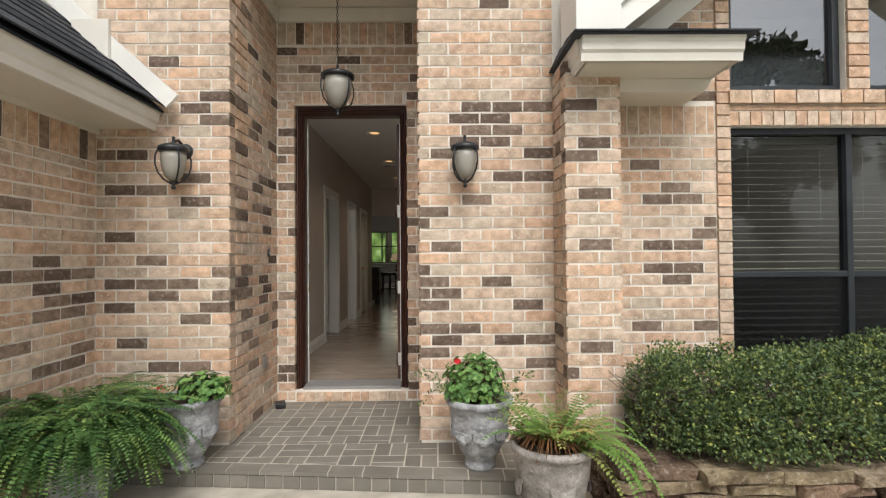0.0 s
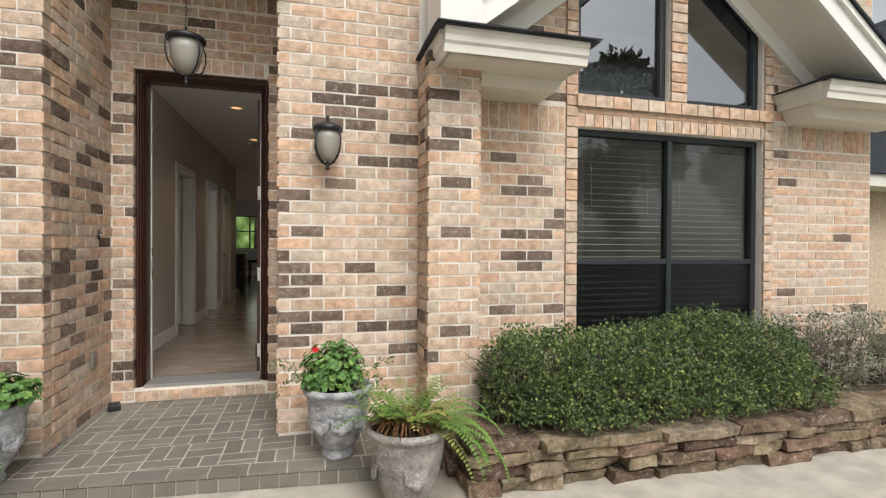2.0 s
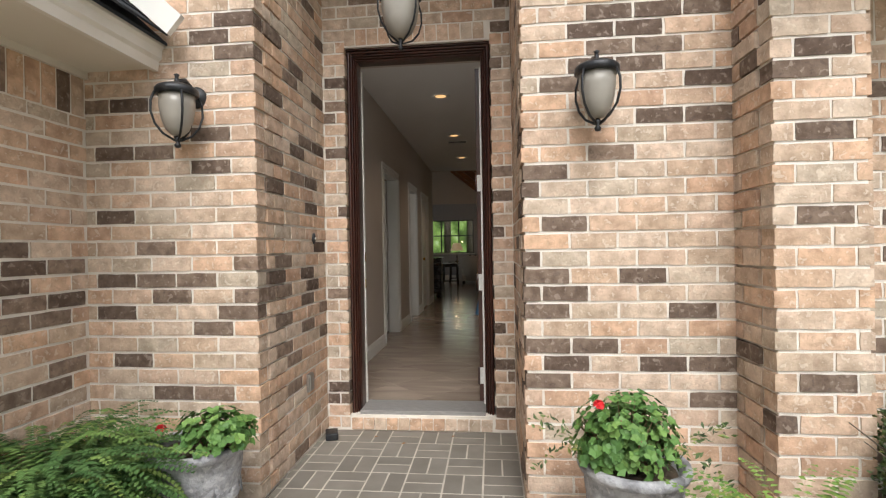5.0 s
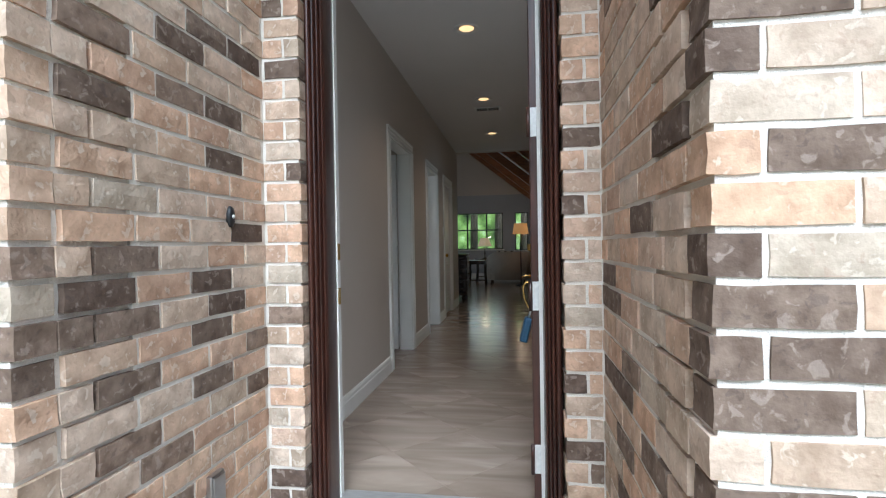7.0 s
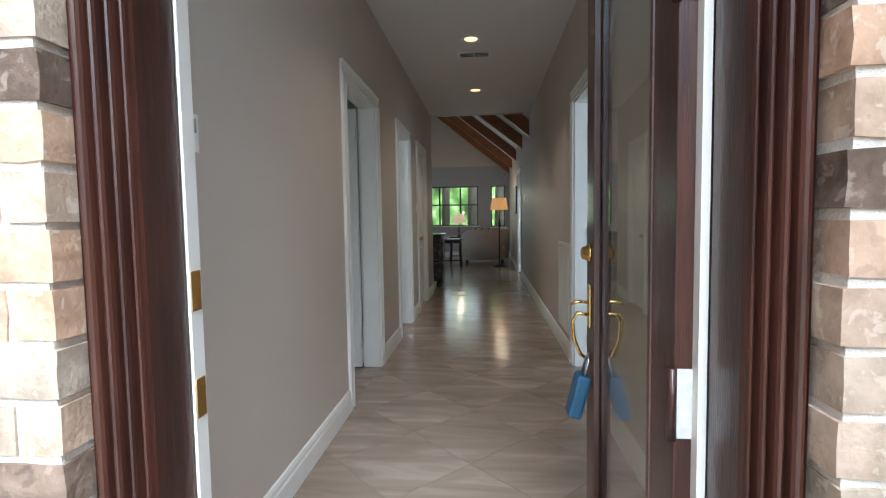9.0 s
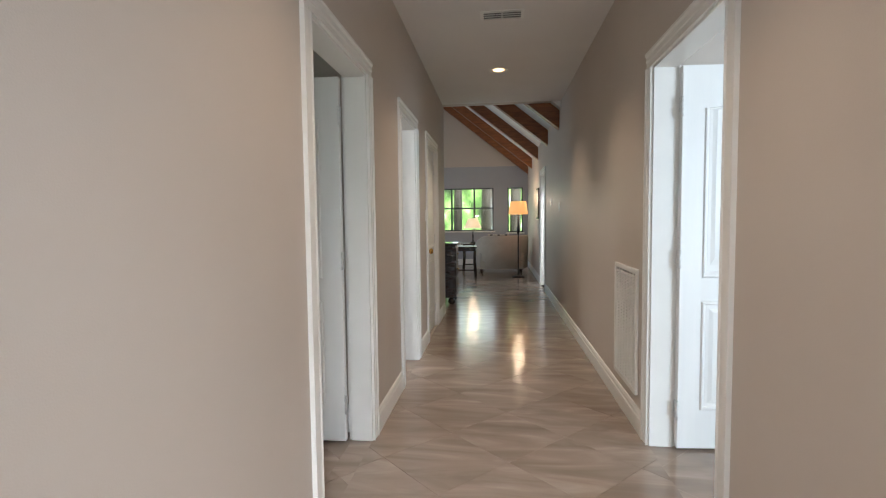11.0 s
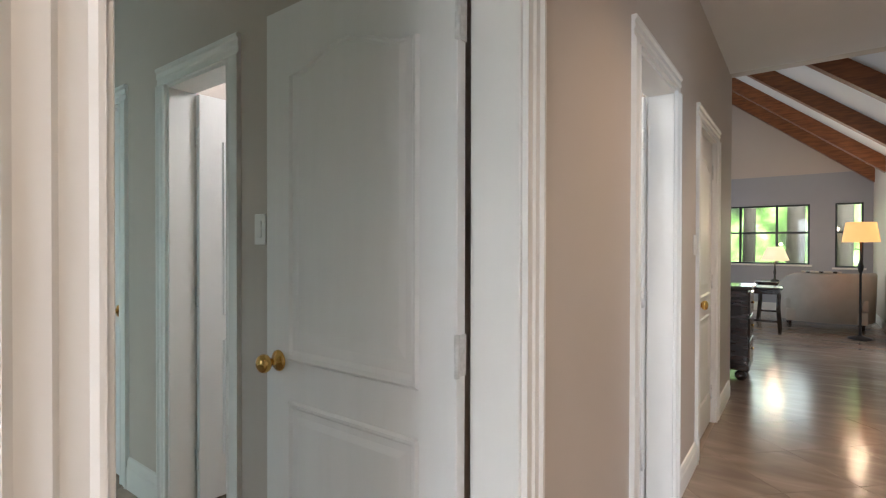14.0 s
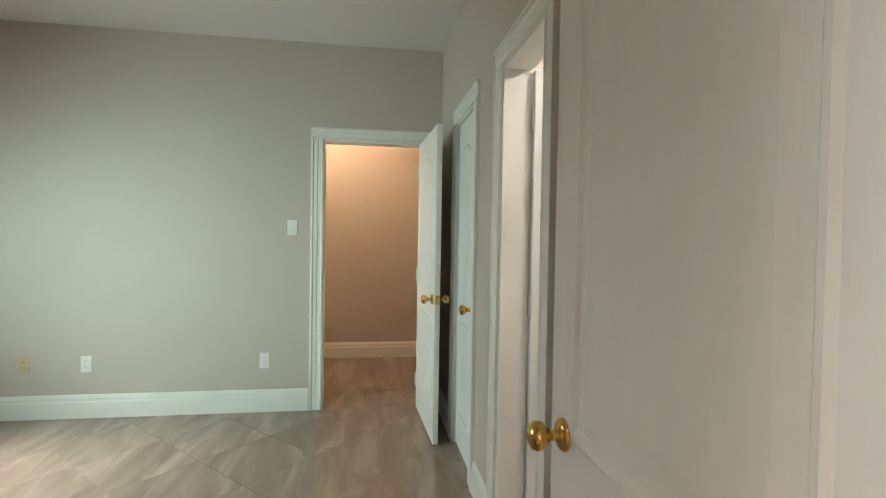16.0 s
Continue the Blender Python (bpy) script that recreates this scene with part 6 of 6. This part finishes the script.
def lay_bricks(owner, m, u0, u1, z0, z1, phase, darks=(), share=0.08, holes=(), seed=1, depth=0.09, limit=300, near=None):
    """Running bond on a wall whose local x runs along it, local -y looks out. phase: joint of the even courses."""
    rng = random.Random(seed)
    todo = []
    k = int(math.floor((z0 - Z0B) / CO))
    while Z0B + k * CO < z1 - 0.01:
        za, zb = Z0B + k * CO + 0.0065, Z0B + (k + 1) * CO - 0.0065
        za, zb = max(za, z0), min(zb, z1)
        start = phase + (BL * 0.39 if k % 2 else 0.0)
        i = int(math.floor((u0 - start) / BL)) - 1
        while start + i * BL < u1:
            a, b = max(start + i * BL + 0.006, u0), min(start + (i + 1) * BL - 0.006, u1)
            i += 1
            if b - a < 0.025 or zb - za < 0.02:
                continue
            pieces = [(a, b)]
            for h in holes:
                if h[2] < (za + zb) / 2 < h[3]:
                    cut = []
                    for p, q in pieces:
                        if q <= h[0] or p >= h[1]:
                            cut.append((p, q))
                        else:
                            if h[0] - p > 0.025:
                                cut.append((p, h[0] - 0.004))
                            if q - h[1] > 0.025:
                                cut.append((h[1] + 0.004, q))
                    pieces = cut
            for p, q in pieces:
                mid, mz = (p + q) / 2, (za + zb) / 2
                dark = any(abs(mid - dx) < (q - p) / 2 + 0.004 and abs(mz - dz) < CO * 0.52 for dx, dz in darks) or rng.random() < share
                todo.append((mid, mz, q - p, zb - za, dark, rng.uniform(-0.0025, 0.0008)))
        k += 1
    if near is not None and len(todo) > limit:
        todo.sort(key=lambda r: abs(r[0] - near[0]) + abs(r[1] - near[1]))
    for j, (mid, mz, l, h, dark, off) in enumerate(todo):
        if j < limit:
            o = new("brick", brick_mesh(l, h, depth, dark, j * 7 % 4))
            o.matrix_basis = m @ Matrix.Translation((mid, off, mz))
            o.parent = owner
        else:
            key = (owner.name, dark)
            JOIN.setdefault(key, []).append(m @ Matrix.Translation((mid, off, mz)) @ Matrix.Diagonal((l / 0.2, 1, h / 0.07, 1)))


M_BRICKSD = mat("brick_joined_dark", (1.0, 1.0, 1.0), 0.85, col2=(0.7, 0.68, 0.66), scale=30, bump=0.7, bscale=80, island=DARK_STOPS, spec=0.2)
RD = [(0.24, 2.37), (0.43, 2.36), (0.61, 2.35), (0.16, 2.31), (0.32, 2.3), (0.49, 2.29), (0.27, 2.22), (0.48, 2.2), (0.2, 2.15), (0.41, 2.14), (0.04, 2.07), (0.69, 2.06), (0.49, 1.9), (0.28, 1.75), (-0.03, 1.66), (-0.08, 1.6), (-0.09, 1.27), (-0.02, 1.19), (0.41, 1.19), (-0.09, 1.12), (0.06, 1.11), (-0.02, 1.04), (0.61, 1.03), (0.08, 0.88), (0.27, 0.88), (-0.02, 0.8), (0.48, 0.8), (0.66, 0.8), (0.0, 0.71), (0.69, 0.63)]
LD = [(-2.06, 2.07), (-2.21, 2.07), (-2.12, 1.83), (-1.95, 1.83), (-1.56, 1.75), (-2.13, 1.51), (-1.91, 1.36), (-1.41, 1.28), (-2.13, 1.21), (-1.95, 1.2), (-1.72, 1.2), (-1.78, 1.12), (-2.12, 1.04), (-1.57, 0.96), (-1.41, 1.12), (-2.08, 0.8), (-1.64, 0.64), (-1.84, 0.65), (-2.12, 2.51), (-1.59, 2.46), (-1.53, 2.3), (-1.74, 2.4)]
WD = [(1.63, 1.84), (1.48, 1.75), (1.67, 1.75), (1.85, 1.52), (1.52, 1.43), (1.69, 1.43), (1.5, 1.27), (1.67, 1.27), (1.74, 1.2), (1.86, 0.87), (1.5, 0.88)]
ND = [(3.54, 2.17), (3.54, 1.86), (3.54, 1.27), (4.0, 1.21), (3.49, 1.19), (3.65, 1.07), (4.0, 1.02), (3.54, 0.96), (3.88, 0.86), (3.83, 2.94), (4.01, 2.88), (3.76, 2.3), (3.54, 2.45), (4.15, 2.01)]
GD = [(2.64, 1.67), (2.82, 1.27), (3.02, 1.26), (3.24, 1.25), (2.98, 1.21), (3.12, 1.14), (2.96, 1.07), (3.22, 1.04), (2.76, 0.9), (3.19, 0.73), (2.92, 0.71)]
face_front = pose(0, F, 0)
lay_bricks(front_mid, face_front, NR, PX0, PZ, 4.1, NR, RD, 0.02, seed=2)
lay_bricks(front_left, face_front, GX, NL, PZ, 4.1, NL, LD, 0.02, seed=3)
# side walls: local x runs along world y
plus_x = pose(0, 0, 0, 0, 0, 90)      # looks towards +x
lay_bricks(nook_left, Matrix.Translation((NL, 0, 0)) @ plus_x, F + 0.092, DW - 0.001, PZ, 3.44, F + 0.10, ND, 0.08, seed=4)
minus_x = pose(0, 0, 0, 0, 0, -90)    # looks towards -x; local x runs along -y
lay_bricks(nook_right, Matrix.Translation((NR, 0, 0)) @ minus_x, -DW + 0.001, -F - 0.092, PZ, 3.44, -F - 0.1, (), 0.14, seed=5)
lay_bricks(door_wall, pose(0, DW, 0), NL + 0.004, NR - 0.004, DTOP + 0.135, 3.235, -1.30, (), 0.13, seed=6)
for x0, x1, sd in ((NL + 0.004, DX0 - 0.004, 7), (DX1 + 0.004, NR - 0.004, 8)):
    lay_bricks(door_wall, pose(0, DW, 0), x0, x1, PZ, DTOP + 0.13, x0, (), 0.10, seed=sd, depth=0.10)
# rowlock header and sill at the front door
for z, x0, x1, hgt in ((DTOP + 0.075, NL + 0.15, NR - 0.13, 0.105), (0.145, DX0 + 0.01, DX1 - 0.01, 0.075)):
    x = x0
    while x < x1 - 0.05:
        o = new("brick", brick_mesh(0.072, hgt, 0.09, False))
        o.matrix_basis = pose(x + 0.038, DW - (0.012 if z < 1 else 0.0), z)
        o.parent = door_wall
        x += 0.0797
lay_bricks(pier, pose(0, PY, 0), PX0, PX1, 0.0, 2.60, PX0, [(1.06, 1.43), (0.95, 2.06), (0.91, 1.74), (0.86, 2.31)], 0.03, seed=9)
lay_bricks(pier, Matrix.Translation((PX0, 0, 0)) @ minus_x, -F + 0.001, -PY - 0.092, PZ, 2.60, -PY - 0.1, (), 0.10, seed=10)
lay_bricks(pier, Matrix.Translation((PX1, 0, 0)) @ plus_x, PY + 0.092, WF, 0.0, 2.40, PY + 0.1, (), 0.08, seed=11)


def soldiers(owner, m, u0, u1, z0, z1, seed, share=0.12):
    """A row of bricks set on end."""
    rng = random.Random(seed)
    u = u0
    while u < u1 - 0.03:
        w = min(0.0697, u1 - u - 0.005)
        o = new("brick", brick_mesh(w, z1 - z0 - 0.01, 0.09, rng.random() < share, rng.randrange(4)))
        o.matrix_basis = m @ Matrix.Translation((u + w / 2 + 0.005, rng.uniform(-0.002, 0.001), (z0 + z1) / 2))
        o.parent = owner
        u += 0.0797


JW = 0.10
soldiers(door_wall, pose(0, DW, 0), NL + 0.004, NR - 0.004, 3.235, 3.435, 61)
for u0, u1 in ((PX1 + 0.01, WX0 - JW - 0.01), (WX1 + JW + 0.01, 5.04)):
    soldiers(front_right, pose(0, WF, 0), u0, u1, 2.19, 2.395, 62, 0.05)
holes = [(WX0 - JW, WX1 + JW, 0.0, WZ1 + 0.10), (UX[0][0] - JW, UX[1][1] + JW, WZ1 + 0.10, 4.4), (PX1, WX0 - JW, 2.19, 2.395), (WX1 + JW, 5.04, 2.19, 2.395)]
lay_bricks(front_right, pose(0, WF, 0), PX1 + 0.001, 5.04, 0.3, 4.3, PX1 - 0.03, WD, 0.10, holes, seed=12, near=(2.0, 1.6))
# window surround: quoins, mullion pier, sill and head rows
for xq in (WX0 - JW / 2, WX1 + JW / 2):
    z = 0.45
    while z < 4.0:
        o = new("brick", brick_mesh(JW - 0.008, CO - 0.010, 0.11, False))
        o.matrix_basis = pose(xq, WF - 0.018, z)
        o.parent = front_right
        z += CO
z = UZ0 + 0.04
xm = (UX[0][1] + UX[1][0]) / 2
while z < 4.0:
    o = new("brick", brick_mesh(UX[1][0] - UX[0][1] - 0.01, CO - 0.010, 0.12, False))
    o.matrix_basis = pose(xm, WF - 0.022, z)
    o.parent = front_right
    z += CO
for z, hgt, out in ((WZ1 + 0.052, 0.095, 0.012), (WZ1 + 0.195, 0.090, 0.040)):
    x = WX0 - 0.02
    while x < WX1 + 0.02:
        o = new("brick", brick_mesh(0.145 if out > 0.02 else 0.072, hgt, 0.10, False))
        o.matrix_basis = pose(x + (0.0775 if out > 0.02 else 0.04), WF - out, z)
        o.parent = front_right
        x += 0.155 if out > 0.02 else 0.0797
o = new("brick", brick_mesh(WX1 - WX0, 0.028, 0.10, False))
o.matrix_basis = pose((WX0 + WX1) / 2, WF - 0.006, WZ1 + 0.125)
o.parent = front_right
lay_bricks(wing, Matrix.Translation((GX, 0, 0)) @ plus_x, -1.0, F - 0.001, 0.0, 2.005, F - 0.1, GD, 0.07, seed=14, near=(3.0, 1.2))
y = F - 0.045
while y > -1.0:
    o = new("brick", brick_mesh(0.069, 0.19, 0.09, random.random() < 0.3))
    o.matrix_basis = Matrix.Translation((GX, 0, 0)) @ plus_x @ Matrix.Translation((y, 0, 2.11))
    o.parent = wing
    y -= 0.0797
for (oname, dark), places in JOIN.items():
    verts, faces = [], []
    for mm in places:
        b0 = len(verts)
        verts += [mm @ Vector((x, yy, z)) for z in (-0.035, 0.035) for yy in (0.0, 0.09) for x in (-0.1, 0.1)]
        faces += [tuple(b0 + i for i in f) for f in ((0, 2, 3, 1), (4, 5, 7, 6), (0, 1, 5, 4), (2, 6, 7, 3), (0, 4, 6, 2), (1, 3, 7, 5))]
    me = bpy.data.meshes.new("far_bricks")
    me.from_pydata(verts, [], faces)
    me.materials.append(M_BRICKSD if dark else M_BRICKS)
    o = new("far_bricks", me)
    o.parent = bpy.data.objects[oname]
    tagged(o, kind="stuff")
